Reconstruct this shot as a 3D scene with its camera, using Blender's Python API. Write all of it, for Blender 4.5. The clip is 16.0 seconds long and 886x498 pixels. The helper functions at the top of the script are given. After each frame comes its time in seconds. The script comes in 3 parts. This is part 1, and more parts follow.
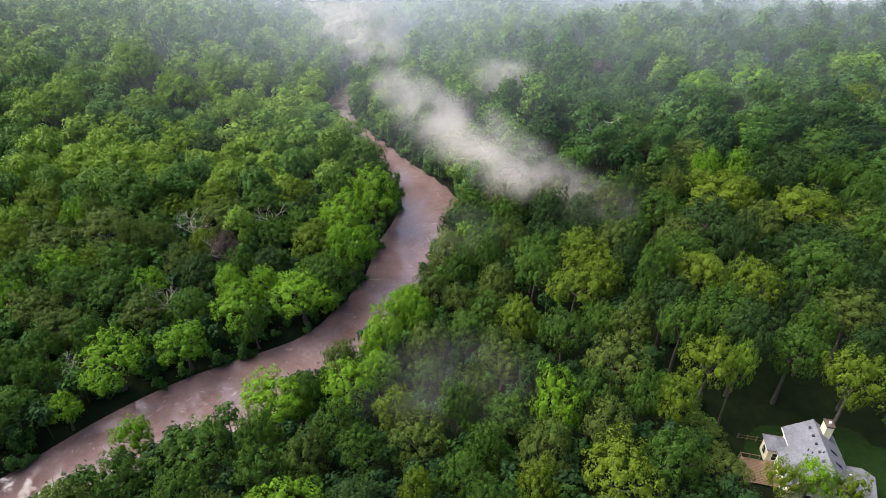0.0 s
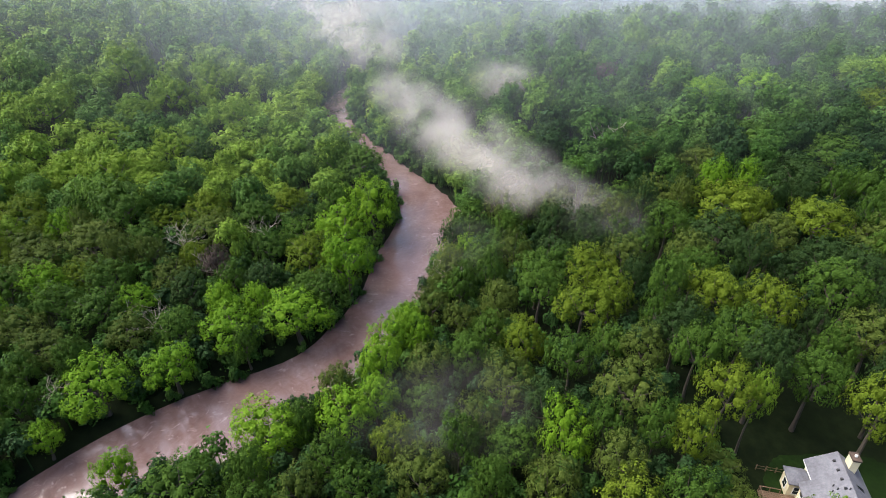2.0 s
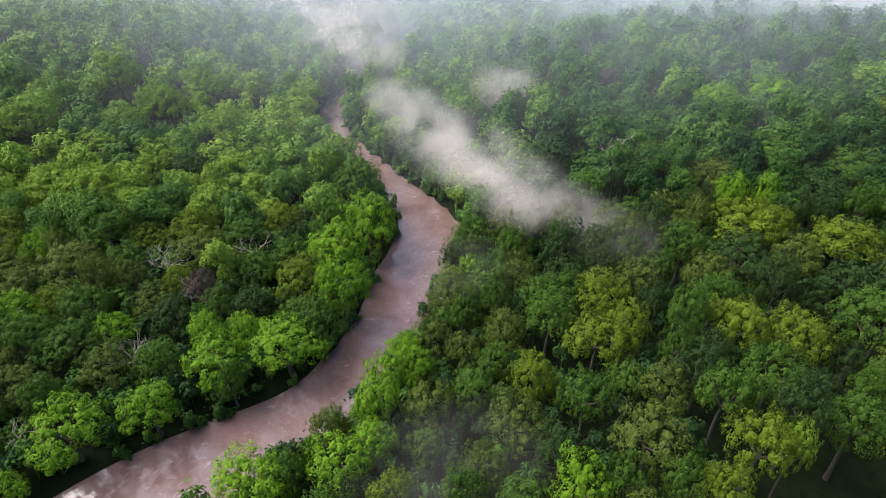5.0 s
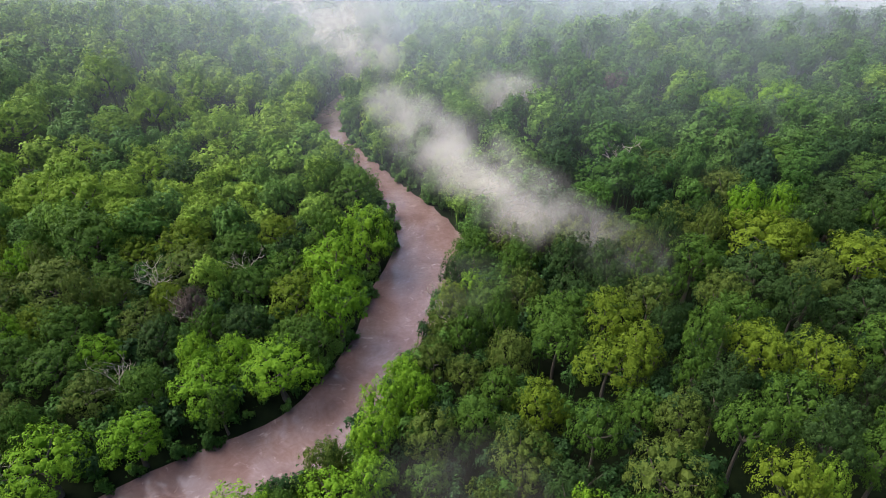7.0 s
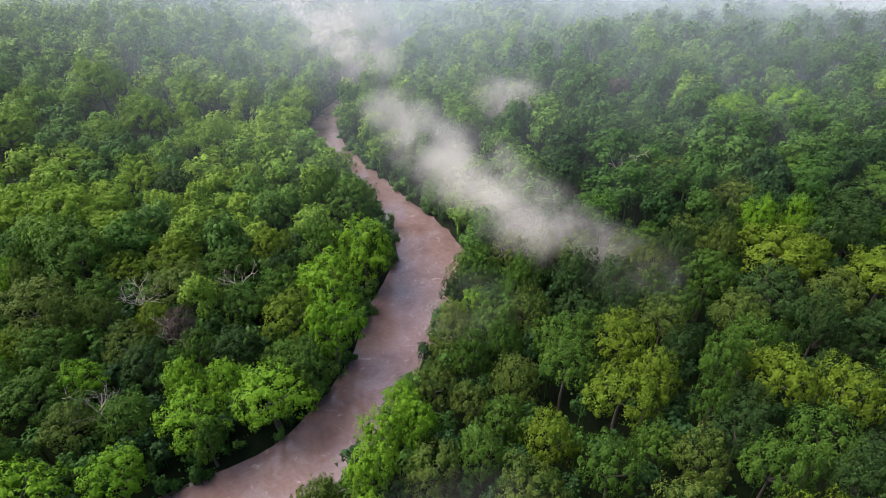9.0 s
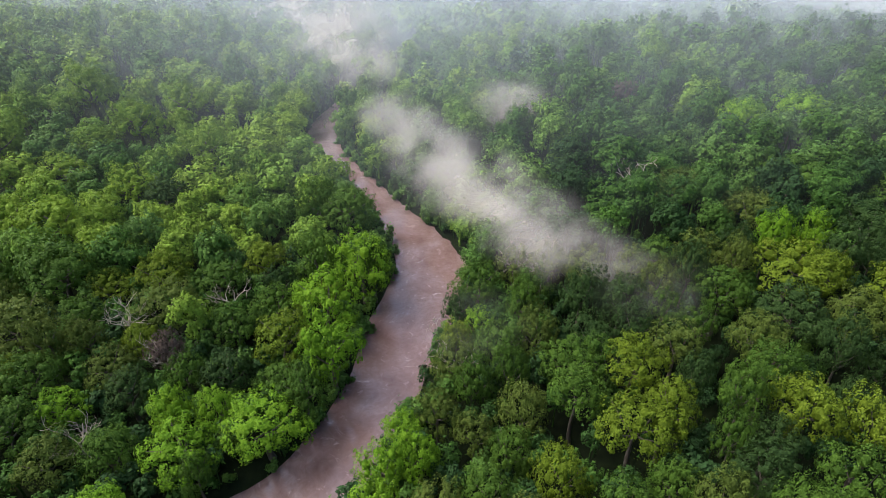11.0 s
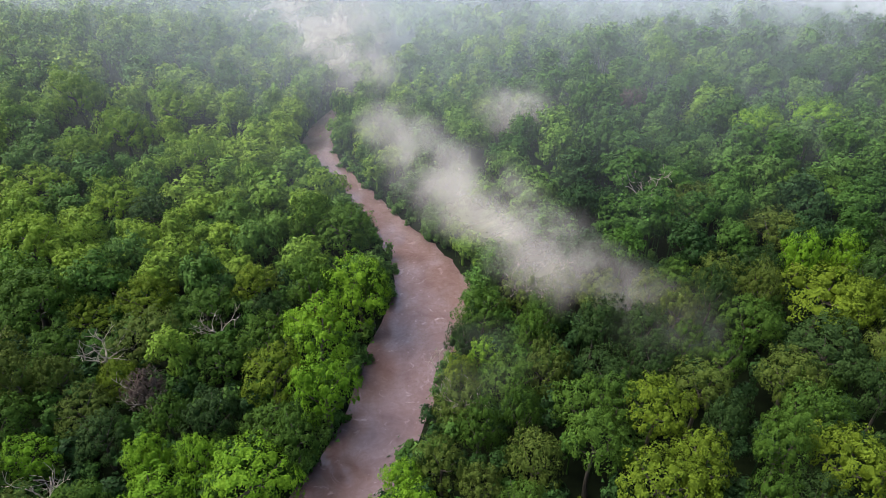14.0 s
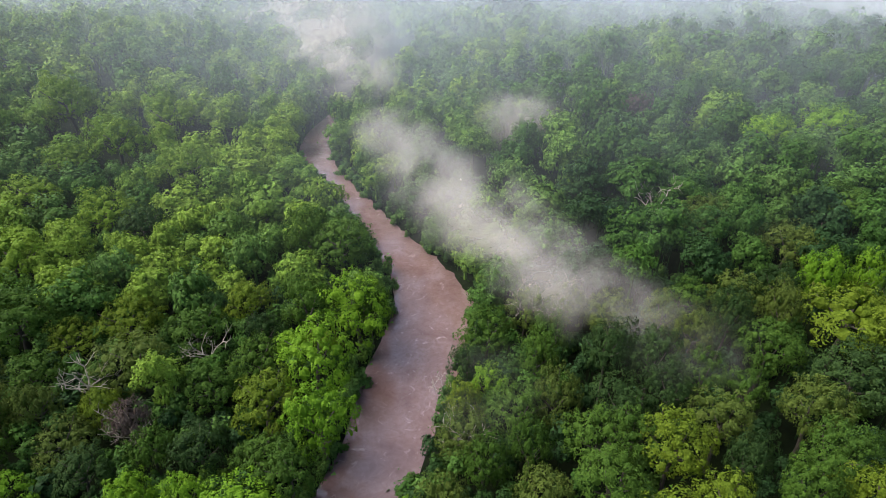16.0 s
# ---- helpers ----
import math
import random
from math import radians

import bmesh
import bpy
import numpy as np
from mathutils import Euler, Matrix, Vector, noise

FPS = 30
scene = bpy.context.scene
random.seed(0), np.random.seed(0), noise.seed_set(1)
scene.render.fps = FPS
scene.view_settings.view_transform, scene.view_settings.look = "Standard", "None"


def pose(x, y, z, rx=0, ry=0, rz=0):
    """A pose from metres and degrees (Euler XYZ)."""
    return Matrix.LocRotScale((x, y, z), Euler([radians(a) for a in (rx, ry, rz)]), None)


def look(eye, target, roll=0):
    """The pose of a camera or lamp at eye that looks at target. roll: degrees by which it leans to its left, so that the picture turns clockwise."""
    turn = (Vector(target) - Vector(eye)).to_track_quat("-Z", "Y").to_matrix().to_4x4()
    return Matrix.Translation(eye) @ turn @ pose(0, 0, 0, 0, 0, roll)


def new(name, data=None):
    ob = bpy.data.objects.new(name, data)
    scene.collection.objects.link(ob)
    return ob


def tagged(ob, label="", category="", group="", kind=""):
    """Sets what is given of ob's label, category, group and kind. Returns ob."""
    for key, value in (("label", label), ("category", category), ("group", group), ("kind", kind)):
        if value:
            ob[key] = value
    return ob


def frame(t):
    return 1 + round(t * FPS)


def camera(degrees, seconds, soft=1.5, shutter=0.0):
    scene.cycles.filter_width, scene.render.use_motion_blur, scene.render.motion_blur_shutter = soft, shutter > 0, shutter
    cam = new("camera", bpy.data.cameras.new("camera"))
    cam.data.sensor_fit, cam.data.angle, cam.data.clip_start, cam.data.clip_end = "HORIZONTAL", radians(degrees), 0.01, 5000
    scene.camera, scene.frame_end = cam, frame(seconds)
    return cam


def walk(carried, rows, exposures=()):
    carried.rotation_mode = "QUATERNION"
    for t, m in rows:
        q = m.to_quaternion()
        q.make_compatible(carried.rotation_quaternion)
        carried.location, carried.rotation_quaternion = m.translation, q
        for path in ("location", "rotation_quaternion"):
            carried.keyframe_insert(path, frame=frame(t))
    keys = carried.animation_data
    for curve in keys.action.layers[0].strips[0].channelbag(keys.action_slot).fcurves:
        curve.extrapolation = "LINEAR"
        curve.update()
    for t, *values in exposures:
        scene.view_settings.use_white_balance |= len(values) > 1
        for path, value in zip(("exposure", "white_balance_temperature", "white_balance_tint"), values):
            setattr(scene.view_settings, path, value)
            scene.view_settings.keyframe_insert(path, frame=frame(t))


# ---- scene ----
cam = camera(76.2, 16.0, soft=0.9)
METRES, EYE, TILT, LEAN, TURN = 50.0, 78.0, -31.5, 0.0, 0.0
ROWS = [
    (0.0, 0.0, 0.0, 0.0, 0.0, 0.0, -0.0),
    (0.5, -0.0018, 0.0247, 0.0157, -0.04, -0.0, 0.01),
    (1.0, -0.0037, 0.0497, 0.0316, -0.07, -0.01, 0.02),
    (1.5, -0.0056, 0.0752, 0.0476, -0.09, -0.03, 0.03),
    (2.0, -0.0078, 0.101, 0.0635, -0.13, -0.02, 0.04),
    (2.5, -0.0097, 0.127, 0.0797, -0.16, -0.03, 0.05),
    (3.0, -0.0116, 0.1531, 0.096, -0.19, -0.03, 0.07),
    (3.5, -0.0134, 0.1796, 0.1123, -0.22, -0.03, 0.09),
    (4.0, -0.0156, 0.2061, 0.1284, -0.25, -0.03, 0.1),
    (6.5, -0.0262, 0.3393, 0.2111, -0.42, -0.06, 0.2),
    (7.0, -0.0283, 0.3663, 0.2277, -0.44, -0.07, 0.22),
    (7.5, -0.0301, 0.3933, 0.2435, -0.48, -0.05, 0.25),
    (8.0, -0.0326, 0.4199, 0.2599, -0.51, -0.04, 0.28),
    (8.5, -0.0347, 0.4465, 0.2761, -0.54, -0.04, 0.29),
    (9.0, -0.0364, 0.4734, 0.2923, -0.56, -0.03, 0.32),
    (11.5, -0.0473, 0.6078, 0.3725, -0.68, -0.02, 0.43),
    (12.0, -0.0492, 0.6349, 0.3887, -0.7, -0.02, 0.45),
    (12.5, -0.051, 0.6618, 0.4056, -0.72, -0.04, 0.46),
    (13.0, -0.0533, 0.6887, 0.4218, -0.74, -0.04, 0.48),
    (13.5, -0.0549, 0.7156, 0.4385, -0.76, -0.04, 0.49),
    (14.0, -0.0573, 0.7428, 0.4546, -0.77, -0.05, 0.52),
    (14.5, -0.0602, 0.7698, 0.4712, -0.81, -0.04, 0.53),
    (15.0, -0.0617, 0.7968, 0.4876, -0.82, -0.05, 0.54),
    (15.5, -0.0635, 0.824, 0.5039, -0.83, -0.05, 0.56),
    (16.0, -0.0659, 0.851, 0.5208, -0.85, -0.05, 0.57),
]
walk(cam, [(t, pose(0, 0, EYE, TILT, LEAN, TURN) @ pose(METRES * x, METRES * y, METRES * z, 90 + pitch, roll, yaw)) for t, x, y, z, yaw, pitch, roll in ROWS],
     exposures=[(0.0, 0.98, 6050, 12), (16.0, 0.86, 6050, 12)])

# ---- sky, sun and exposure ----
SUN_HEIGHT, SUN_TURN = 54.0, -80.0      # degrees above the horizon; degrees from north, west is minus
world = bpy.data.worlds.new("sky")
scene.world = world
world.use_nodes = True
sky = world.node_tree.nodes.new("ShaderNodeTexSky")
sky.sky_type, sky.sun_disc = "NISHITA", False
sky.sun_elevation, sky.sun_rotation = radians(SUN_HEIGHT), radians(SUN_TURN)
sky.air_density, sky.dust_density, sky.ozone_density = 1.0, 4.0, 0.8
world.node_tree.links.new(sky.outputs[0], world.node_tree.nodes["Background"].inputs[0])
world.node_tree.nodes["Background"].inputs[1].default_value = 0.15
sun = new("sun", bpy.data.lights.new("sun", "SUN"))
sun.data.energy, sun.data.angle, sun.data.color = 3.3, radians(48), (1.0, 0.93, 0.8)
toward = Vector((math.sin(radians(SUN_TURN)) * math.cos(radians(SUN_HEIGHT)), math.cos(radians(SUN_TURN)) * math.cos(radians(SUN_HEIGHT)), math.sin(radians(SUN_HEIGHT))))
sun.matrix_world = look(toward * 300, (0, 0, 0))
scene.cycles.transparent_max_bounces = 40


# ---- materials ----
def material(name):
    m = bpy.data.materials.new(name)
    m.use_nodes = True
    tree = m.node_tree
    tree.nodes.clear()
    out = tree.nodes.new("ShaderNodeOutputMaterial")

    def node(kind, _inputs=None, **settings):
        n = tree.nodes.new(kind)
        for key, value in settings.items():
            setattr(n, key, value)
        for key, value in (_inputs or {}).items():
            into = n.inputs[key] if isinstance(key, int) else next(s for s in n.inputs if s.name == key and s.enabled)
            if isinstance(value, bpy.types.NodeSocket):
                tree.links.new(value, into)
            else:
                into.default_value = value
        return n
    return m, tree, node, out


def ramp(node, value, stops):
    n = node("ShaderNodeValToRGB", {"Fac": value})
    for i, (at, colour) in enumerate(stops):
        e = n.color_ramp.elements[i] if i < 2 else n.color_ramp.elements.new(at)
        e.position, e.color = at, (*colour, 1)
    return n.outputs["Color"]


LEAF_HUES = {
    "deep": [(0.0, (0.012, 0.027, 0.007)), (0.5, (0.022, 0.046, 0.010)), (1.0, (0.037, 0.069, 0.015))],
    "green": [(0.0, (0.023, 0.052, 0.006)), (0.5, (0.040, 0.082, 0.009)), (1.0, (0.063, 0.117, 0.013))],
    "bright": [(0.0, (0.057, 0.127, 0.005)), (0.5, (0.093, 0.187, 0.008)), (1.0, (0.144, 0.248, 0.013))],
    "yellow": [(0.0, (0.048, 0.077, 0.005)), (0.5, (0.079, 0.119, 0.007)), (1.0, (0.123, 0.170, 0.012))],
    "brown": [(0.0, (0.040, 0.030, 0.024)), (0.5, (0.068, 0.050, 0.040)), (1.0, (0.104, 0.080, 0.065))],
    "lime": [(0.0, (0.067, 0.124, 0.008)), (0.5, (0.103, 0.174, 0.013)), (1.0, (0.151, 0.228, 0.017))],
    "olive": [(0.0, (0.032, 0.052, 0.007)), (0.5, (0.055, 0.082, 0.012)), (1.0, (0.089, 0.118, 0.020))],
}


def leaf_shader(node, tree, out, colour):
    gloss = node("ShaderNodeBsdfPrincipled", {"Base Color": colour, "Roughness": 0.7, "Specular IOR Level": 0.1})
    glow = node("ShaderNodeBsdfTranslucent", {"Color": colour})
    mix = node("ShaderNodeMixShader", {0: 0.2, 1: gloss.outputs[0], 2: glow.outputs[0]})
    tree.links.new(mix.outputs[0], out.inputs["Surface"])


def leaves_material(hue):
    """Leaves of one tree: every leaf differs a little, every tree a little more, and sprays of the crown between."""
    m, tree, node, out = material("leaves_" + hue)
    geo = node("ShaderNodeNewGeometry")
    info = node("ShaderNodeObjectInfo")
    place = node("ShaderNodeTexCoord")
    spray = node("ShaderNodeTexNoise", {"Vector": place.outputs["Object"], "Scale": 0.7, "Detail": 2.0})
    a = node("ShaderNodeMath", {0: geo.outputs["Random Per Island"], 1: 0.38}, operation="MULTIPLY")
    b = node("ShaderNodeMath", {0: info.outputs["Random"], 1: 0.28}, operation="MULTIPLY")
    c = node("ShaderNodeMath", {0: a.outputs[0], 1: b.outputs[0]}, operation="ADD")
    d = node("ShaderNodeMath", {0: spray.outputs["Fac"], 1: 0.85, 2: -0.18}, operation="MULTIPLY_ADD")
    e = node("ShaderNodeMath", {0: c.outputs[0], 1: d.outputs[0]}, operation="ADD")
    leaf_shader(node, tree, out, ramp(node, e.outputs[0], LEAF_HUES[hue]))
    return m


def woods_material():
    """Leaves of the joined woods: each tree's hue, with painted light and shade, is kept in the attribute tint."""
    m, tree, node, out = material("leaves_of_the_woods")
    geo = node("ShaderNodeNewGeometry")
    tint = node("ShaderNodeAttribute", attribute_name="tint")
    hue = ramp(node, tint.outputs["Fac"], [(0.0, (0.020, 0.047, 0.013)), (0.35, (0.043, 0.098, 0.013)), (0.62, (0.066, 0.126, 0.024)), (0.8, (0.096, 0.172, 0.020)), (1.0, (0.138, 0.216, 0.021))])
    vary = node("ShaderNodeMath", {0: geo.outputs["Random Per Island"], 1: 0.7, 2: 0.66}, operation="MULTIPLY_ADD")
    both = node("ShaderNodeVectorMath", {0: hue, 1: vary.outputs[0]}, operation="MULTIPLY")
    leaf_shader(node, tree, out, both.outputs[0])
    return m


def grainy(name, stops, scale, rough=0.9, bump=0.3, detail=6.0, stretch=(1, 1, 1), metal=0.0, gloss=0.5):
    """A surface whose colour follows two scales of noise, with relief."""
    m, tree, node, out = material(name)
    place = node("ShaderNodeTexCoord")
    turn = node("ShaderNodeMapping", {"Vector": place.outputs["Object"], "Scale": stretch})
    fine = node("ShaderNodeTexNoise", {"Vector": turn.outputs[0], "Scale": scale, "Detail": detail, "Roughness": 0.65})
    wide = node("ShaderNodeTexNoise", {"Vector": turn.outputs[0], "Scale": scale * 0.13, "Detail": 3.0})
    half = node("ShaderNodeMath", {0: fine.outputs["Fac"], 1: 0.55}, operation="MULTIPLY")
    both = node("ShaderNodeMath", {0: wide.outputs["Fac"], 1: 0.45, 2: half.outputs[0]}, operation="MULTIPLY_ADD")
    relief = node("ShaderNodeBump", {"Height": fine.outputs["Fac"], "Strength": bump, "Distance": 0.1})
    shader = node("ShaderNodeBsdfPrincipled", {"Base Color": ramp(node, both.outputs[0], stops), "Roughness": rough, "Metallic": metal, "Specular IOR Level": gloss, "Normal": relief.outputs[0]})
    tree.links.new(shader.outputs[0], out.inputs["Surface"])
    return m


def water_material():
    """Silty brown river: cloudy colour, drifting streaks of foam and silt, low ripples."""
    m, tree, node, out = material("muddy_water")
    place = node("ShaderNodeTexCoord")
    cloud = node("ShaderNodeTexNoise", {"Vector": place.outputs["Object"], "Scale": 0.07, "Detail": 5.0, "Roughness": 0.6, "Distortion": 1.4})
    fine = node("ShaderNodeTexNoise", {"Vector": place.outputs["Object"], "Scale": 0.5, "Detail": 5.0, "Roughness": 0.6, "Distortion": 2.0})
    half = node("ShaderNodeMath", {0: fine.outputs["Fac"], 1: 0.35}, operation="MULTIPLY")
    both = node("ShaderNodeMath", {0: cloud.outputs["Fac"], 1: 0.65, 2: half.outputs[0]}, operation="MULTIPLY_ADD")
    colour = ramp(node, both.outputs[0], [(0.32, (0.100, 0.058, 0.050)), (0.5, (0.136, 0.087, 0.079)), (0.68, (0.186, 0.134, 0.127))])
    drift = node("ShaderNodeTexNoise", {"Vector": place.outputs["Object"], "Scale": 0.22, "Detail": 6.0, "Roughness": 0.62, "Distortion": 2.6})
    foam = node("ShaderNodeMapRange", {"Value": drift.outputs["Fac"], "From Min": 0.60, "From Max": 0.76, "To Max": 0.5})
    colour = node("ShaderNodeMix", {"Factor": foam.outputs[0], "A": colour, "B": (0.42, 0.34, 0.325, 1)}, data_type="RGBA").outputs[2]
    ripple = node("ShaderNodeTexNoise", {"Vector": place.outputs["Object"], "Scale": 1.6, "Detail": 3.0})
    relief = node("ShaderNodeBump", {"Height": ripple.outputs["Fac"], "Strength": 0.06, "Distance": 0.1})
    shader = node("ShaderNodeBsdfPrincipled", {"Base Color": colour, "Roughness": 0.07, "IOR": 1.6, "Normal": relief.outputs[0]})
    tree.links.new(shader.outputs[0], out.inputs["Surface"])
    return m


def mist_material(name, density, scale, low, high, seed, colour):
    """Thin fog: droplets scatter the light that falls on them from either side; wisps follow noise in space."""
    m, tree, node, out = material(name)
    place = node("ShaderNodeTexCoord")
    turn = node("ShaderNodeMapping", {"Vector": place.outputs["Object"], "Location": (seed, seed * 0.7, seed * 0.3), "Scale": (1.0, 0.8, 1.25)})
    wisp = node("ShaderNodeTexNoise", {"Vector": turn.outputs[0], "Scale": scale, "Detail": 5.0, "Roughness": 0.58, "Distortion": 0.5})
    thick = node("ShaderNodeMapRange", {"Value": wisp.outputs["Fac"], "From Min": low, "From Max": high}, interpolation_type="SMOOTHSTEP")
    fade = node("ShaderNodeAttribute", attribute_name="fade")
    a = node("ShaderNodeMath", {0: thick.outputs[0], 1: fade.outputs["Fac"]}, operation="MULTIPLY")
    b = node("ShaderNodeMath", {0: a.outputs[0], 1: density}, operation="MULTIPLY", use_clamp=True)
    above = node("ShaderNodeCombineXYZ", {"Z": 1.0})       # droplets take the light that comes down on the fog
    below = node("ShaderNodeCombineXYZ", {"Z": -1.0})
    front = node("ShaderNodeBsdfDiffuse", {"Color": (*colour, 1), "Normal": above.outputs[0]})
    back = node("ShaderNodeBsdfTranslucent", {"Color": (*colour, 1), "Normal": below.outputs[0]})
    drops = node("ShaderNodeMixShader", {0: 0.5, 1: front.outputs[0], 2: back.outputs[0]})
    clear = node("ShaderNodeBsdfTransparent")
    mix = node("ShaderNodeMixShader", {0: b.outputs[0], 1: clear.outputs[0], 2: drops.outputs[0]})
    tree.links.new(mix.outputs[0], out.inputs["Surface"])
    return m


LEAVES = {hue: leaves_material(hue) for hue in LEAF_HUES}
WOODS = woods_material()
BARK = grainy("bark", [(0.3, (0.028, 0.022, 0.016)), (0.5, (0.058, 0.047, 0.035)), (0.7, (0.10, 0.086, 0.066))], 3.0, stretch=(1, 1, 0.25))
DEAD_BARK = grainy("weathered_dead_wood", [(0.3, (0.16, 0.13, 0.10)), (0.5, (0.27, 0.23, 0.185)), (0.7, (0.38, 0.33, 0.28))], 3.0, stretch=(1, 1, 0.25))
# near-black: the shade below the crowns is part of the floor's colour
SOIL = grainy("forest_floor_shade_toned", [(0.34, (0.004, 0.006, 0.003)), (0.5, (0.007, 0.011, 0.004)), (0.66, (0.012, 0.018, 0.006))], 0.6, bump=0.8, gloss=0.05)
WATER = water_material()


# ---- helpers for meshes ----
def mesh_from(name, verts, faces, mat, smooth=False, **attributes):
    """A mesh from arrays: faces has one row of corners a face; attributes hold one number a vertex."""
    verts, faces = np.asarray(verts, np.float32), np.asarray(faces, np.int32)
    n, k = faces.shape
    me = bpy.data.meshes.new(name)
    me.vertices.add(len(verts))
    me.vertices.foreach_set("co", verts.ravel())
    me.loops.add(n * k)
    me.loops.foreach_set("vertex_index", faces.ravel())
    me.polygons.add(n)
    me.polygons.foreach_set("loop_start", np.arange(0, n * k, k, dtype=np.int32))
    me.polygons.foreach_set("use_smooth", np.full(n, smooth))
    for key, values in attributes.items():
        me.attributes.new(key, "FLOAT", "POINT").data.foreach_set("value", np.asarray(values, np.float32))
    me.materials.append(mat)
    me.update(calc_edges=True)
    return me


def part(name, data, parent, label=""):
    ob = new(name, data)
    ob.parent = parent
    return tagged(ob, label) if label else ob


def bm_mesh(name, bm, mat):
    me = bpy.data.meshes.new(name)
    bm.to_mesh(me)
    bm.free()
    me.materials.append(mat)
    return me


# ---- the plan: river and ground ----
RIVER = np.array([  # x, y and half the width of the water, upstream
    (-105, 8, 6.5), (-80, 37, 6.5), (-65, 53, 7), (-53, 66, 8.2), (-40, 75, 9.2), (-25.5, 85.5, 7.6), (-18.5, 96.5, 7.2), (-13, 110, 7.2), (-9, 128, 8.6), (-3.8, 148, 9.4),
    (-6.2, 163, 7.4), (-16.8, 185, 5.2), (-28.4, 207, 4.4), (-42.2, 233, 5.0), (-47.5, 254, 6.2), (-45.5, 282, 6.0), (-33, 325, 7), (-24, 360, 11),
    (-24, 410, 7), (-50, 470, 7), (-110, 560, 7), (-200, 700, 8)], float)


def spline(points, steps=10):
    """A smooth line through the points."""
    p = np.vstack([2 * points[0] - points[1], points, 2 * points[-1] - points[-2]])
    rows = []
    for i in range(1, len(p) - 2):
        for u in np.arange(steps) / steps:
            a, b, c, d = p[i - 1:i + 3]
            rows.append(0.5 * (2 * b + (c - a) * u + (2 * a - 5 * b + 4 * c - d) * u ** 2 + (3 * b - a - 3 * c + d) * u ** 3))
    return np.array(rows + [points[-1]])


COURSE = spline(RIVER)


def shore(x, y):
    """Metres from the water's edge; minus over the water."""
    x, y = np.atleast_1d(np.asarray(x, float)), np.atleast_1d(np.asarray(y, float))
    out = np.full(x.shape, 1e9)
    for cx, cy, half in COURSE:
        out = np.minimum(out, np.hypot(x - cx, y - cy) - half)
    return out


def ease(v, a, b):
    u = np.clip((v - a) / (b - a), 0, 1)
    return u * u * (3 - 2 * u)


def land(x, y):
    """The ground's height: banks, a low plain, hills in the distance."""
    x, y = np.atleast_1d(np.asarray(x, float)), np.atleast_1d(np.asarray(y, float))
    d = shore(x, y)
    z = -1.8 + 3.4 * ease(d, -3.5, 3.0) + 1.8 * ease(d, 8, 40)
    z += ease(d, 5, 30) * (1.0 * np.sin(x * 0.037 + 1.3) * np.cos(y * 0.031) + 0.7 * np.sin(x * 0.083 + y * 0.061))
    z += 1.5 * ease(x, 15, 45)
    z += 5 * ease(x, 45, 100) * ease(y, 110, 190) * (1 - ease(y, 290, 330))
    z += 6 * np.exp(-((y - 275 - 0.12 * x) / 34) ** 2) * ease(x, 15, 70) + 3 * np.exp(-((y - 365) / 28) ** 2) * ease(x, 30, 120)
    z += 7 * np.exp(-((y - 320) / 40) ** 2) * ease(-x, 60, 130) + 12 * ease(np.hypot(x + 190, y - 420), 230, 30)
    z += 45 * ease(np.hypot(x, y), 700, 2200)
    yard = 1 - ease(np.hypot((x - 59) / 12.5, (y - 57) / 9.5), 1.0, 1.7)
    return z * (1 - yard) + 4.1 * yard


HOUSE = (54.7, 54.4, -13.5)      # x, y of its middle and its turn in degrees
YARD = 4.1                       # the height of the lawn


def clearing(x, y, slack=0.0):
    """Under 1 on the lawn round the house."""
    return np.hypot((x - 59) / (12 + slack), (y - 57) / (9.5 + slack))


def ground():
    far = np.array([0, 20, 60, 130, 260, 500, 900, 1600, 2600, 3600])
    xs = np.concatenate([-260 - far[:0:-1], np.arange(-260, 261, 4.0), 260 + far[1:]])
    ys = np.concatenate([-60 - far[:0:-1], np.arange(-60, 641, 4.0), 640 + far[1:]])
    gx, gy = np.meshgrid(xs, ys)
    verts = np.stack([gx.ravel(), gy.ravel(), land(gx.ravel(), gy.ravel())], 1)
    i = np.arange(len(ys) - 1)[:, None] * len(xs) + np.arange(len(xs) - 1)[None]
    i = i.ravel()
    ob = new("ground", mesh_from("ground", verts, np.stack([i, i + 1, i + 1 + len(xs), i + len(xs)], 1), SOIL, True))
    tagged(ob, "forest floor with leaf litter and undergrowth, coloured near-black for shade", "ground", kind="structure")


def river():
    line = COURSE
    way = np.gradient(line[:, :2], axis=0)
    side = np.stack([-way[:, 1], way[:, 0]], 1) / np.linalg.norm(way, axis=1)[:, None]
    across = np.linspace(-1, 1, 9)
    verts = [(x + s * (h + 3) * nx, y + s * (h + 3) * ny, 0.0) for (x, y, h), (nx, ny) in zip(line, side) for s in across]
    i = (np.arange(len(line) - 1)[:, None] * 9 + np.arange(8)[None]).ravel()
    ob = new("water", mesh_from("water", verts, np.stack([i, i + 9, i + 10, i + 1], 1), WATER, True))
    tagged(ob, "winding silty brown river with faint foam streaks", "river", kind="structure")


ground()
river()


# ---- trees ----
def unit(v):
    return v / np.maximum(np.linalg.norm(v, axis=-1, keepdims=True), 1e-6)


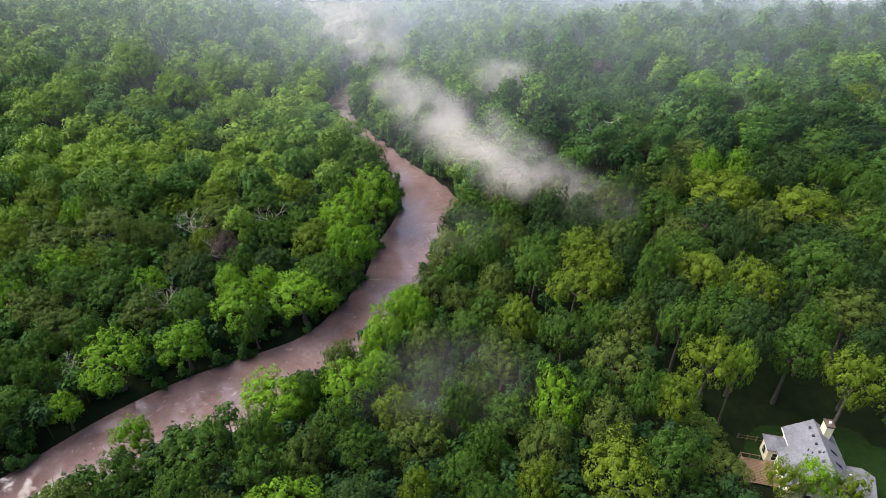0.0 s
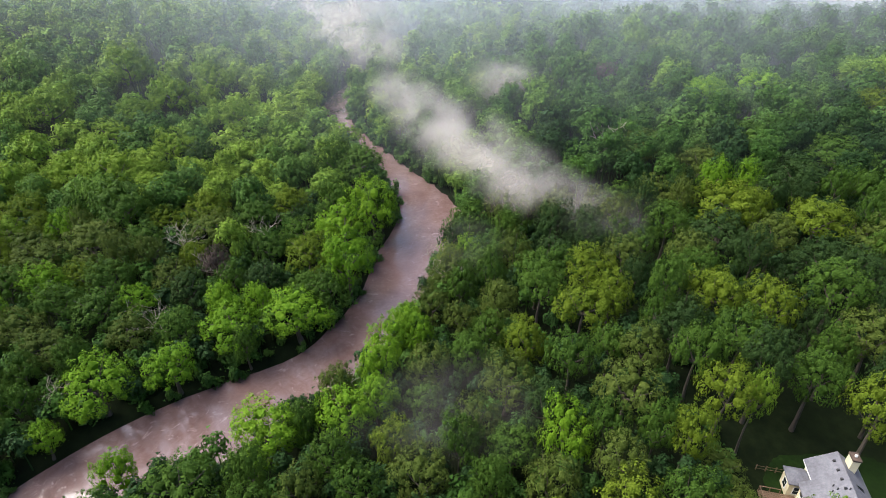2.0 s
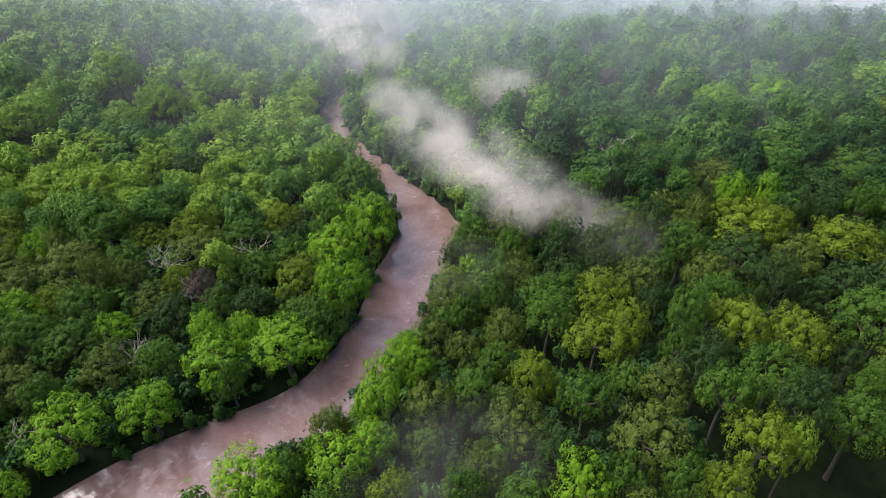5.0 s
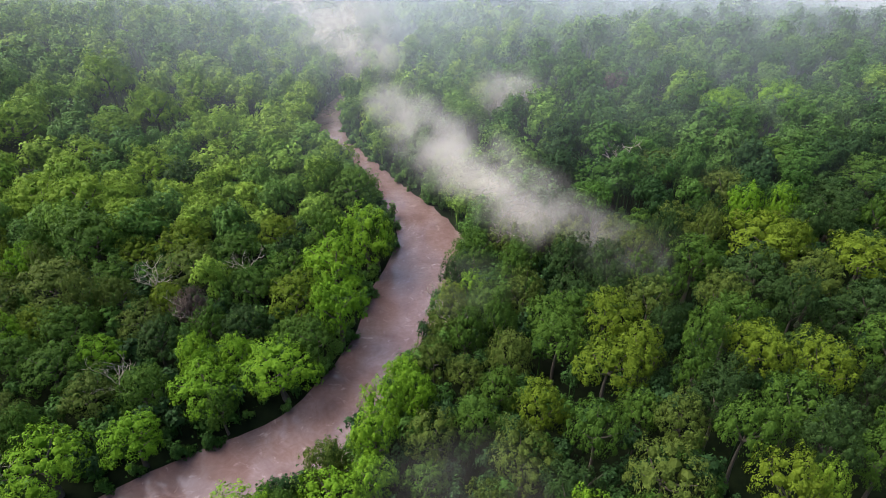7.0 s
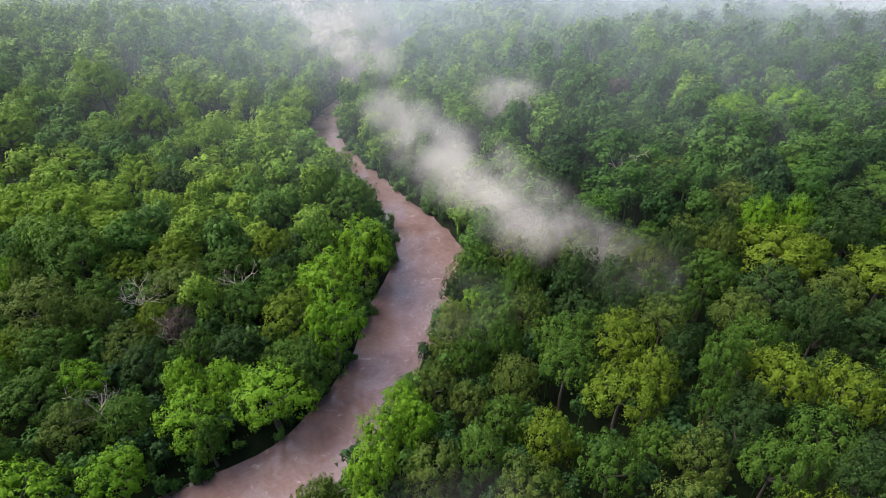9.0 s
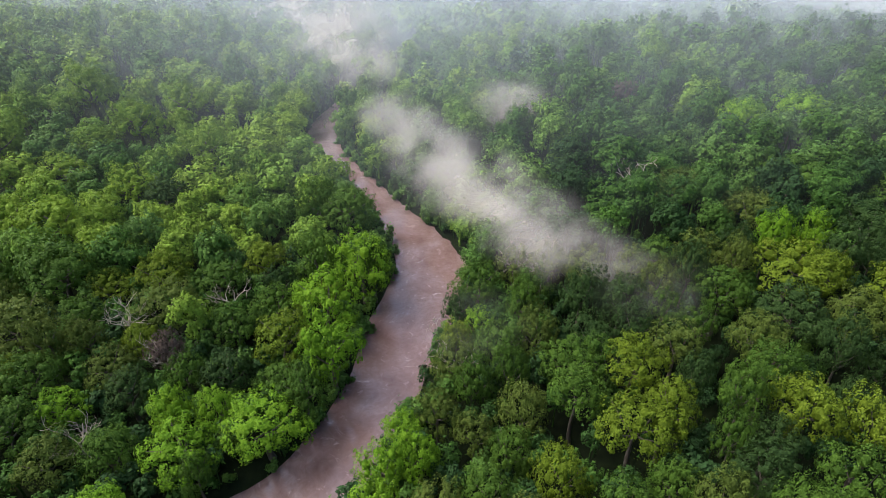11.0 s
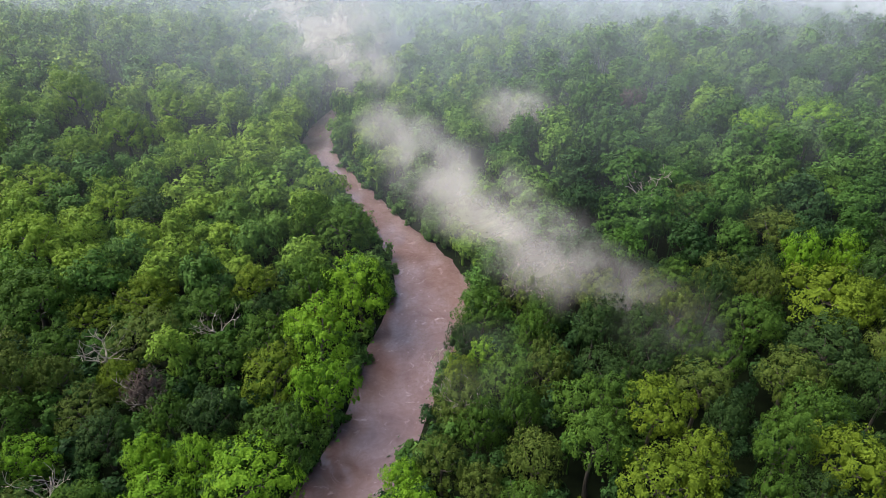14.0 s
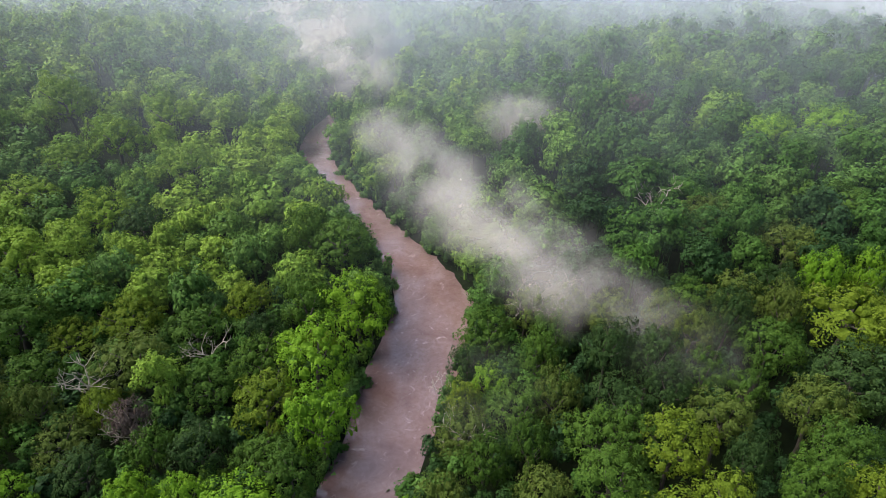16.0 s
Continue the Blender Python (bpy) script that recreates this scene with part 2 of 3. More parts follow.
ICO = np.array([(math.cos(a) * c, math.sin(a) * c, s) for s, c, n, o in ((1, 0, 1, 0), (0.447, 0.894, 5, 0), (-0.447, 0.894, 5, 0.5), (-1, 0, 1, 0)) for a in [(k + o) * 2 * math.pi / 5 for k in range(n)]])
ICO_FACES = np.array([(0, 1 + k, 1 + (k + 1) % 5) for k in range(5)] + [(1 + k, 6 + k, 1 + (k + 1) % 5) for k in range(5)] + [(1 + (k + 1) % 5, 6 + k, 6 + (k + 1) % 5) for k in range(5)] + [(11, 6 + (k + 1) % 5, 6 + k) for k in range(5)])


def crown_arrays(rng, radius, height, limbs, sprays, each, fill=0.5, leaf_size=4.4):
    """A crown: a few great limbs' masses, on each many domed sprays, and in each spray its leaf clusters, as triangles round the crown's middle."""
    turn = rng.uniform(0, 6.28) + np.arange(limbs) * 2.4
    climb = np.linspace(-0.45, 1.0, limbs) + rng.normal(size=limbs) * 0.15
    flat = np.sqrt(np.clip(1 - climb ** 2, 0.12, 1))
    way = np.stack([np.cos(turn) * flat, np.sin(turn) * flat, climb], 1)
    mids = way * rng.uniform(0.42, 0.68, (limbs, 1)) * (radius, radius, height * 0.5)
    rads = rng.uniform(0.34, 0.56, limbs) * radius
    mids, rads = np.vstack([mids, (0, 0, 0)]), np.append(rads, radius * 0.48)
    core = (mids[:, None] + ICO[None] * rads[:, None, None] * np.array((fill, fill, fill * 0.92)) * rng.uniform(0.8, 1.05, (limbs + 1, 12, 1))).reshape(-1, 3)
    core_faces = (np.arange(limbs + 1)[:, None, None] * 12 + ICO_FACES[None]).reshape(-1, 3)
    shares = np.maximum(4, np.round(1.9 * sprays * rads ** 2 / np.sum(rads ** 2))).astype(int)
    pick = np.repeat(np.arange(limbs + 1), shares)
    turn = np.concatenate([np.arange(k) * 2.39996 + rng.uniform(0, 6.28) for k in shares])
    level = np.concatenate([1 - (np.arange(k) + 0.5) * 2 / k for k in shares])
    out = unit(np.stack([np.cos(turn) * np.sqrt(1 - level ** 2), np.sin(turn) * np.sqrt(1 - level ** 2), level], 1) + rng.normal(size=(len(pick), 3)) * 0.16)
    spot = mids[pick] + out * (rads[pick] * rng.normal(0.97, 0.13, len(pick)))[:, None] * (1, 1, 0.9)
    gap = np.min(np.linalg.norm(spot[:, None] - mids[None], axis=2) / rads[None] + 10 * (np.arange(limbs + 1)[None] == pick[:, None]), axis=1)
    keep = np.flatnonzero((gap > 0.84) & (out[:, 2] > -0.5))
    spot, out = spot[keep], unit(out[keep] + (0, 0, 0.35))
    m = len(spot)
    wide = (radius * 1.9 / math.sqrt(sprays) * rng.uniform(0.6, 1.45, m))[:, None, None]
    a = unit(np.cross(out, rng.normal(size=(m, 3))))[:, None]
    c = np.cross(out, a[:, 0])[:, None]
    u, v = rng.normal(size=(m, each, 1)) * 0.46, rng.normal(size=(m, each, 1)) * 0.46
    leaf = spot[:, None] + (a * u + c * v - out[:, None] * (u * u + v * v) * 1.4) * wide + rng.normal(size=(m, each, 3)) * wide * 0.10
    dome = unit(leaf + (0, 0, 0.25 * height))      # leaves turn to the light over the whole crown
    up = unit(dome * 0.6 + out[:, None] * 0.5 + (a * u + c * v) * 1.1 + rng.normal(size=(m, each, 3)) * 0.2).reshape(-1, 3)
    leaf = leaf.reshape(-1, 3)
    n = len(leaf)
    along = unit(np.cross(up, rng.normal(size=(n, 3))))
    side = np.cross(up, along)
    s = (radius * leaf_size / math.sqrt(sprays * each) * rng.uniform(0.55, 1.3, n))[:, None]
    tris = np.stack([leaf - along * s * 0.5 - side * s * 0.42, leaf - along * s * 0.4 + side * s * 0.46, leaf + along * s * 0.75 - up * s * 0.15], 1).reshape(-1, 3)
    verts = np.vstack([core, tris])
    reach = np.percentile(np.hypot(verts[:, 0], verts[:, 1]), 94)
    rise = np.percentile(np.abs(verts[:, 2]), 94)
    verts = verts * (radius / reach, radius / reach, height * 0.5 / rise)
    return verts, np.vstack([core_faces, np.arange(3 * n).reshape(-1, 3) + len(core)])


def tube(points, radii, sides=6):
    """Tapered wood along a line of points, as quads."""
    points, radii = np.asarray(points, float), np.asarray(radii, float)
    way = unit(np.gradient(points, axis=0))
    a = unit(np.cross(way, (0.31, 0.87, 0.13)))
    b = np.cross(way, a)
    ang = np.arange(sides) * 2 * math.pi / sides
    ring = a[:, None] * np.cos(ang)[None, :, None] + b[:, None] * np.sin(ang)[None, :, None]
    verts = (points[:, None] + ring * radii[:, None, None]).reshape(-1, 3)
    k = np.arange(len(points) - 1)[:, None] * sides
    j = np.arange(sides)[None]
    faces = np.stack([k + j, k + (j + 1) % sides, k + sides + (j + 1) % sides, k + sides + j], -1).reshape(-1, 4)
    return verts, faces


def joined(pieces):
    verts, faces, start = [], [], 0
    for v, f in pieces:
        verts.append(v)
        faces.append(f + start)
        start += len(v)
    return np.vstack(verts), np.vstack(faces)


def trunk_arrays(rng, radius, tall, crown_low):
    """A trunk from the ground into the crown, with limbs that fork off below and inside it."""
    lean = rng.normal(size=2) * radius * 0.06
    steps = np.linspace(0, 1, 6)
    line = np.stack([lean[0] * steps ** 2 + 0.06 * radius * np.sin(steps * 5 + lean[1]), lean[1] * steps ** 2, steps * tall * 0.86], 1)
    thick = 0.045 * radius + 0.1
    trunk, limbs = tube(line, thick * np.array((1.5, 1.05, 0.9, 0.7, 0.45, 0.15)), 7), []
    for k in range(5):
        u = rng.uniform(max(0.35, (crown_low + 1.6) / (0.86 * tall)), 0.85)
        base = np.array([np.interp(u, steps, line[:, i]) for i in range(3)])
        ang = k * 2.4 + rng.uniform(0, 1)
        end = base + np.array((math.cos(ang), math.sin(ang), 0.75)) * radius * rng.uniform(0.55, 0.8)
        mid = (base + end) / 2 + (0, 0, -0.05 * radius)
        limbs.append(tube([base, mid, end], thick * np.array((0.5, 0.35, 0.1)), 5))
    return trunk, limbs


# One crown and trunk for each of a few growth forms: radius 1 stands for the crown's radius
FORMS = []
for k in range(14):
    rng = np.random.default_rng(40 + k)
    full = rng.uniform(1.2, 1.6)
    clear = 1.6 if k < 7 else 5.2      # metres of bare stem below the crown: little on the banks, more in the tall woods
    v, f = crown_arrays(rng, 5.0, 5.0 * full, int(rng.integers(7, 12)), 165, 46, 0.34, 3.8)
    tall = 5.0 * full
    v = v + (0, 0, tall * 0.62 + clear)
    stem, limbs = trunk_arrays(rng, 5.0, tall * 0.92 + clear, clear)
    FORMS.append((mesh_from("crown", v, f, LEAVES["green"]), mesh_from("trunk", *stem, BARK, True), [mesh_from("limb", *limb, BARK, True) for limb in limbs], tall * 1.12 + clear))

PLACED = []      # x, y, crown radius of every tree
TREES = []


def tree(x, y, radius, tall, hue, label, form, turn):
    """One broadleaf tree, its crown's radius and its height in metres."""
    crown, trunk, limbs, full = FORMS[form % 7 + (7 if x > 18 else 0)]
    base = new("tree")
    base.location = (x, y, float(land(x, y)[0]) - 0.15)
    base.scale = (radius / 5.0, radius / 5.0, tall / full)
    base.rotation_euler = (0, 0, turn)
    tagged(base, label, "tree", "trees of the river woods")
    part("trunk", trunk, base)
    for limb in limbs:
        part("limb", limb, base)
    c = part("crown", crown, base)
    c.material_slots[0].link = "OBJECT"
    c.material_slots[0].material = LEAVES[hue]
    PLACED.append((x, y, radius))
    TREES.append(base)


LABELS = {
    "deep": "broadleaf tree with a dense dark green crown",
    "green": "broadleaf tree with a full mid-green summer crown",
    "bright": "broadleaf tree with a fresh bright green crown",
    "yellow": "broadleaf tree with a yellowish green crown",
    "brown": "dying tree with a thin greyish brown crown",
    "lime": "broadleaf tree with a pale yellow-green domed crown",
    "olive": "broadleaf tree with a greyish olive green crown",
}
HEROES = []
# The trees that stand out: x, y, the crown's radius, the height and the kind of leaf
WEST_BANK = [
    (-58.8, 75.2, 6.4, 11.4, "bright"), (-47.7, 80.0, 5.1, 11.4, "bright"), (-61.6, 65.6, 3.0, 7.5, "bright"), (-75.4, 73.6, 3.7, 10.8, "green"), (-73.1, 78.3, 3.3, 10.8, "green"),
    (-40.5, 90.2, 5.6, 11.4, "bright"), (-44.7, 97.7, 3.8, 11.4, "bright"), (-29.1, 95.0, 7.0, 12.3, "bright"), (-36.3, 85.5, 3.0, 10.8, "green"), (-22.0, 100.9, 4.4, 13, "green"),
    (-20.0, 109.3, 5.8, 16.5, "bright"), (-23.8, 122.5, 6.6, 16.5, "bright"), (-27.9, 138.0, 5.8, 16.5, "green"), (-18.6, 136.3, 6.9, 16.5, "bright"), (-13.6, 137.2, 4.1, 16.5, "green"),
    (-24.5, 159.6, 7.6, 16.5, "green"), (-32.0, 164.6, 6.3, 16.5, "green"),
]
WEST_WOODS = [
    (-40.7, 142.5, 5.3, 11.4, "yellow"), (-35.7, 133.0, 4.2, 10.8, "deep"), (-55.2, 123.1, 6.7, 11.7, "olive"), (-80.1, 131.7, 8.7, 15.2, "green"), (-79.2, 115.6, 7.3, 12.7, "olive"),
    (-69.8, 103.4, 5.5, 10.8, "green"), (-67.7, 93.6, 5.2, 10.8, "green"), (-107.2, 135.1, 5.7, 11.4, "yellow"), (-105.3, 123.3, 5.9, 11.4, "lime"), (-106.7, 156.0, 7.5, 13.1, "lime"),
    (-94.4, 154.4, 8.3, 14.4, "lime"), (-85.5, 155.4, 6.7, 11.7, "lime"), (-139.6, 203.5, 9.5, 17.3, "lime"), (-110.2, 187.1, 7.4, 12.9, "lime"),
]
WEST_SLOPE = [
    (-87.2, 179.0, 7.9, 13.8, "lime"), (-114.0, 210.3, 7.7, 13.5, "lime"), (-102.5, 221.0, 9.5, 19.3, "lime"), (-75.2, 203.0, 9.5, 16.6, "lime"), (-130.5, 246.5, 9.5, 23.5, "lime"),
    (-95.5, 242.6, 9.5, 16.8, "lime"), (-76.1, 174.2, 7.0, 12.2, "deep"), (-48.4, 133.6, 6.3, 10.8, "green"), (-40.8, 119.2, 5.5, 10.8, "green"), (-38.8, 106.8, 5.1, 10.8, "deep"),
    (-88.3, 108.9, 6.4, 10.8, "olive"), (-90.6, 101.8, 5.5, 10.8, "green"), (-76.1, 95.5, 5.1, 10.8, "green"), (-80.0, 88.1, 5.3, 10.8, "olive"), (-50.2, 110.4, 3.4, 10.8, "brown"),
    (-52.8, 101.4, 4.1, 10.8, "deep"), (-59.5, 88.8, 4.9, 10.8, "olive"),
]
EAST_BANK = [
    (-48.4, 60.2, 3.5, 11.4, "bright"), (-37.3, 55.2, 6.3, 10.8, "green"), (-27.9, 65.7, 6.1, 11.4, "bright"), (-45.3, 51.2, 4.1, 10.8, "green"), (-20.0, 54.5, 3.6, 10.8, "olive"),
    (-26.1, 51.3, 4.0, 10.8, "green"), (-22.3, 67.4, 3.0, 10.8, "green"), (-16.0, 69.2, 5.5, 11.4, "bright"), (-18.0, 75.6, 3.6, 10.8, "olive"), (-11.3, 72.6, 3.9, 11.4, "bright"),
    (-10.4, 87.3, 4.0, 11.4, "bright"), (-5.8, 89.1, 4.0, 11.6, "bright"), (-2.1, 97.0, 4.3, 11.2, "olive"), (1.0, 108.1, 4.4, 11.5, "olive"), (2.3, 124.1, 3.5, 11.6, "deep"),
    (9.3, 112.4, 5.2, 12.6, "green"), (15.9, 113.7, 4.7, 13.7, "olive"), (11.3, 96.4, 4.7, 12.9, "olive"), (14.9, 83.4, 4.4, 14.3, "yellow"), (4.9, 82.8, 4.3, 12.0, "green"),
]
EAST_NEAR = [
    (-2.5, 80.2, 4.7, 11.1, "olive"), (10.5, 75.0, 5.5, 12.8, "olive"), (5.0, 66.8, 3.9, 12.0, "olive"), (-7.5, 63.2, 3.6, 11.5, "yellow"), (-3.3, 56.8, 4.9, 11.1, "olive"),
    (-16.9, 60.3, 3.7, 10.8, "green"), (-11.8, 54.7, 3.8, 10.8, "green"), (-3.1, 47.4, 2.7, 11.7, "yellow"), (2.9, 49.8, 3.6, 11.7, "green"), (12.3, 46.8, 3.0, 13.9, "yellow"),
    (6.4, 55.0, 3.4, 12.2, "green"), (14.3, 53.9, 4.4, 13.4, "olive"), (24.0, 55.5, 4.0, 15.0, "olive"), (23.3, 61.7, 3.4, 15.8, "green"), (23.2, 46.9, 5.6, 15.7, "yellow"),
    (30.1, 60.6, 3.0, 15.7, "green"), (33.7, 58.3, 3.4, 17.0, "yellow"), (40.9, 64.6, 4.5, 17.3, "yellow"), (45.2, 64.2, 2.6, 17.3, "lime"), (30.2, 49.0, 4.5, 15.8, "green"),
    (38.5, 57.2, 3.7, 8.0, "olive"), (38.9, 51.4, 3.8, 8.0, "olive"),
]
EAST_WOODS = [
    (27.9, 67.9, 5.8, 15.5, "olive"), (32.6, 75.8, 3.9, 16.0, "olive"), (25.7, 88.1, 6.1, 16.1, "yellow"), (31.2, 90.8, 4.4, 16.8, "yellow"), (29.1, 100.5, 5.2, 16.6, "yellow"),
    (24.5, 103.3, 4.6, 15.0, "green"), (19.8, 104.1, 5.2, 14.3, "green"), (37.3, 84.9, 3.1, 16.3, "green"), (49.0, 89.6, 5.4, 17.3, "yellow"), (48.4, 76.7, 4.9, 17.3, "green"),
    (58.0, 85.9, 5.0, 17.3, "yellow"), (56.7, 69.1, 4.6, 16.3, "green"), (62.1, 62.2, 4.8, 17.3, "yellow"), (70.8, 78.0, 5.7, 16.3, "olive"), (63.3, 75.3, 3.3, 16.3, "green"),
    (66.3, 123.2, 8.7, 17.3, "yellow"), (70.8, 120.6, 4.6, 17.3, "yellow"), (81.6, 114.0, 7.4, 17.3, "yellow"), (70.3, 109.5, 5.5, 16.3, "olive"), (90.3, 107.1, 6.1, 16.3, "olive"),
]
EAST_SLOPE = [
    (51.2, 106.2, 4.9, 16.3, "olive"), (51.2, 119.3, 5.4, 16.3, "green"), (91.4, 138.5, 8.7, 16.3, "deep"), (108.9, 151.9, 9.3, 16.3, "green"), (69.1, 147.0, 6.9, 16.3, "olive"),
    (51.6, 132.1, 5.8, 16.3, "olive"), (40.3, 123.3, 4.1, 16.3, "olive"), (37.0, 129.4, 4.0, 16.2, "olive"), (112.7, 207.8, 8.7, 18.4, "bright"), (91.0, 201.1, 7.2, 18.2, "bright"),
    (57.2, 159.7, 6.0, 16.3, "olive"), (137.4, 186.1, 6.0, 17.8, "yellow"), (63.3, 231.2, 5.0, 18.0, "brown"), (28.5, 131.0, 4.9, 15.6, "olive"), (14.6, 137.3, 5.2, 13.5, "olive"),
    (21.9, 135.2, 4.5, 14.7, "olive"), (88.3, 164.3, 8.6, 16.4, "green"), (37.2, 104.5, 4.9, 16.3, "olive"),
    (44.7, 47.3, 2.5, 11.5, "yellow"), (49.4, 48.2, 2.7, 11.5, "bright"), (53.2, 46.1, 2.2, 11.5, "yellow"),
]
HEROES = WEST_BANK + WEST_WOODS + WEST_SLOPE + EAST_BANK + EAST_NEAR + EAST_WOODS + EAST_SLOPE

rng = np.random.default_rng(3)
for x, y, radius, tall, hue in HEROES:
    for step in range(30):      # trunks stand on the bank, only crowns lean over the water
        d = float(shore(x, y)[0])
        if d > 0.3:
            break
        gx, gy = float(shore(x + 0.3, y)[0]) - d, float(shore(x, y + 0.3)[0]) - d
        long = math.hypot(gx, gy) + 1e-6
        x, y = x + 0.5 * gx / long, y + 0.5 * gy / long
    tree(x, y, radius, tall, hue, LABELS[hue], int(rng.integers(14)), rng.uniform(0, 6.28))


class Spots:
    """Scatters places that keep their distance from one another."""
    def __init__(self, cell=12.0):
        self.cell, self.grid = cell, {}

    def add(self, x, y, r):
        self.grid.setdefault((int(x // self.cell), int(y // self.cell)), []).append((x, y, r))

    def free(self, x, y, r, close):
        i, j = int(x // self.cell), int(y // self.cell)
        return all(math.hypot(x - px, y - py) > close * (r + pr) for a in (-1, 0, 1) for b in (-1, 0, 1) for px, py, pr in self.grid.get((i + a, j + b), ()))


spots = Spots()
BARE = [(-57, 93.5, 12.5), (-60.2, 117.5, 14), (-50.2, 111.5, 11.5), (-67, 75.5, 9.5), (2.9, 110, 12), (-0.8, 121, 8), (20.7, 137, 17), (15.5, 142, 15), (-47, 128, 13), (-15.5, 76.5, 8.5), (50, 171, 19)]      # x, y and height
for x, y, tall in BARE:
    spots.add(x, y, 2.2)
for x, y, r in PLACED:
    spots.add(x, y, r)


def overhang(x, y, r):
    """Whether a crown on the inner bank would hide the narrows upstream."""
    if not 138 < y < 246:
        return False
    edge = float(np.interp(y, (138, 150, 162, 175, 187, 200, 212, 228, 246), (-10.5, -13.5, -18.5, -25, -31, -38, -44, -49, -54)))
    middle = float(np.interp(y, RIVER[7:17, 1], RIVER[7:17, 0]))
    return edge - 0.45 * r < x < middle


def scatter(count, x0, x1, y0, y1, r0, r1, close, inside):
    """Places for trees: x, y, radius."""
    found = []
    xs, ys, rs = rng.uniform(x0, x1, count), rng.uniform(y0, y1, count), rng.uniform(r0, r1, count)
    wet = shore(xs, ys)
    for x, y, r, d in zip(xs, ys, rs, wet):
        if d < (0.3 + 0.5 * r if y < 150 and x > -60 + 0.62 * (y - 60) else 0.5 + 0.08 * r if y < 215 else 0.8 + 0.2 * r) or not inside(x, y) or overhang(x, y, r):
            continue
        if clearing(x, y, r * 0.6) < 1 or math.hypot(x - 48.5, y - 56) < 4.6 + r * 0.5:
            continue
        if spots.free(x, y, r, close):
            spots.add(x, y, r)
            found.append((x, y, r))
    return found


def canopy(x, y):
    """How tall the trees stand at a place."""
    return 10.8 + 5.5 * float(ease(x, -10, 40)) + 2.0 * float(ease(y, 150, 260))


def hue_and_light_at(x, y):
    v = noise.noise((x * 0.02, y * 0.02, 3.3)) * 0.5 + rng.uniform(-0.5, 0.5)
    # distant crowns take paler tints in place of brighter light and haze
    if y > 150:
        v += 0.26 - 0.22 * float(ease(x, 0, 60))
    if x < -40 and y > 125:
        v += 0.26
    elif x < -15:
        v += 0.24
    # near eastern crowns go darker: dimmer light put into their hue
    if x > 20 and y < 170:
        v -= 0.42
    if 120 < x < 270 and 300 < y < 350:
        v -= 0.5
    return v


def seen(x, y, slack=28):
    return abs(x + 1.5) < 0.80 * max(y, 66) + slack


near = scatter(16000, -125, 125, 24, 135, 3.4, 6.6, 0.76, seen)
near.sort(key=lambda s: math.hypot(s[0] * 0.8, s[1] - 62))
for x, y, r in near[:300 - len(HEROES)]:
    v = hue_and_light_at(x, y)
    hue = "deep" if v < -0.36 else "green" if v < 0.05 else "olive" if v < 0.2 else "bright" if v < 0.42 else "yellow"
    tall = canopy(x, y) * rng.uniform(0.78, 1.22)
    if math.hypot(x - 47.5, y - 49) < 14:      # young growth in front of the house
        r, tall = min(r, 3.4), min(tall, 7.5)
    tree(x, y, r, tall, hue, LABELS[hue], int(rng.integers(14)), rng.uniform(0, 6.28))


def woods(name, label, places, forms, leaves, fill=0.5, leaf_size=4.4, stature=1.0):
    """A stand of trees too many to count, as one mesh."""
    kinds = []
    for k in range(forms):
        g = np.random.default_rng(500 + k + leaves[0])
        kinds.append(crown_arrays(g, 1.0, g.uniform(1.5, 2.3), 6, leaves[0], leaves[1], fill, leaf_size))
    stick = tube([(0, 0, 0), (0, 0, 1)], (0.07, 0.04), 4)
    sticks = np.vstack([stick[1][:, :3], stick[1][:, [0, 2, 3]]])
    verts, faces, tints, start = [], [], [], 0
    base = land([p[0] for p in places], [p[1] for p in places])
    for (x, y, r), z in zip(places, base):
        v, f = kinds[int(rng.integers(forms))]
        a = rng.uniform(0, 6.28)
        turn = np.array(((math.cos(a), math.sin(a), 0), (-math.sin(a), math.cos(a), 0), (0, 0, 1)))
        tall = canopy(x, y) * (rng.uniform(0.78, 1.25) if y < 170 else rng.uniform(0.86, 1.12)) * stature
        size = np.array((r, r, r * rng.uniform(0.8, 1.05)))
        mid = np.array((x, y, z + tall - size[2] * 0.85))
        # low stature darkens the tint: painted shade between the tall crowns
        tint = min(1.0, max(0.0, 0.42 + 0.75 * hue_and_light_at(x, y) - 0.8 * (1 - stature)))
        verts += [v @ turn * size + mid, stick[0] * (r, r, tall * 0.7) + (x, y, z - 0.1)]
        faces += [f + start, sticks + start + len(v)]
        start += len(v) + len(stick[0])
        tints.append(np.full(len(v) + len(stick[0]), tint))
    ob = new(name, mesh_from(name, np.vstack(verts), np.vstack(faces), WOODS, tint=np.concatenate(tints)))
    tagged(ob, label, "woods", kind="stuff")


middle = near[300 - len(HEROES):] + scatter(9000, -160, 165, 110, 165, 4.0, 7.4, 0.75, seen)
woods("woods", "dense summer woods of mixed green crowns", middle, 12, (84, 30), 0.38, 4.2)
beyond = scatter(14000, -260, 265, 160, 260, 4.6, 8.8, 0.77, seen)
woods("woods", "dense summer woods of mixed green crowns beyond the bend", beyond, 12, (76, 24), 0.42, 4.0)
far = scatter(16000, -340, 340, 255, 370, 5.2, 9.0, 0.74, lambda x, y: seen(x, y, 12))
woods("far_woods", "distant misty woods of mixed green crowns", far, 12, (48, 15), 0.45, 3.8)
farther = scatter(26000, -580, 580, 365, 790, 6.0, 9.6, 0.72, lambda x, y: seen(x, y, 12))
woods("far_woods", "pale misty woods on the far side of the valley", farther, 10, (14, 7), 0.55, 3.9)
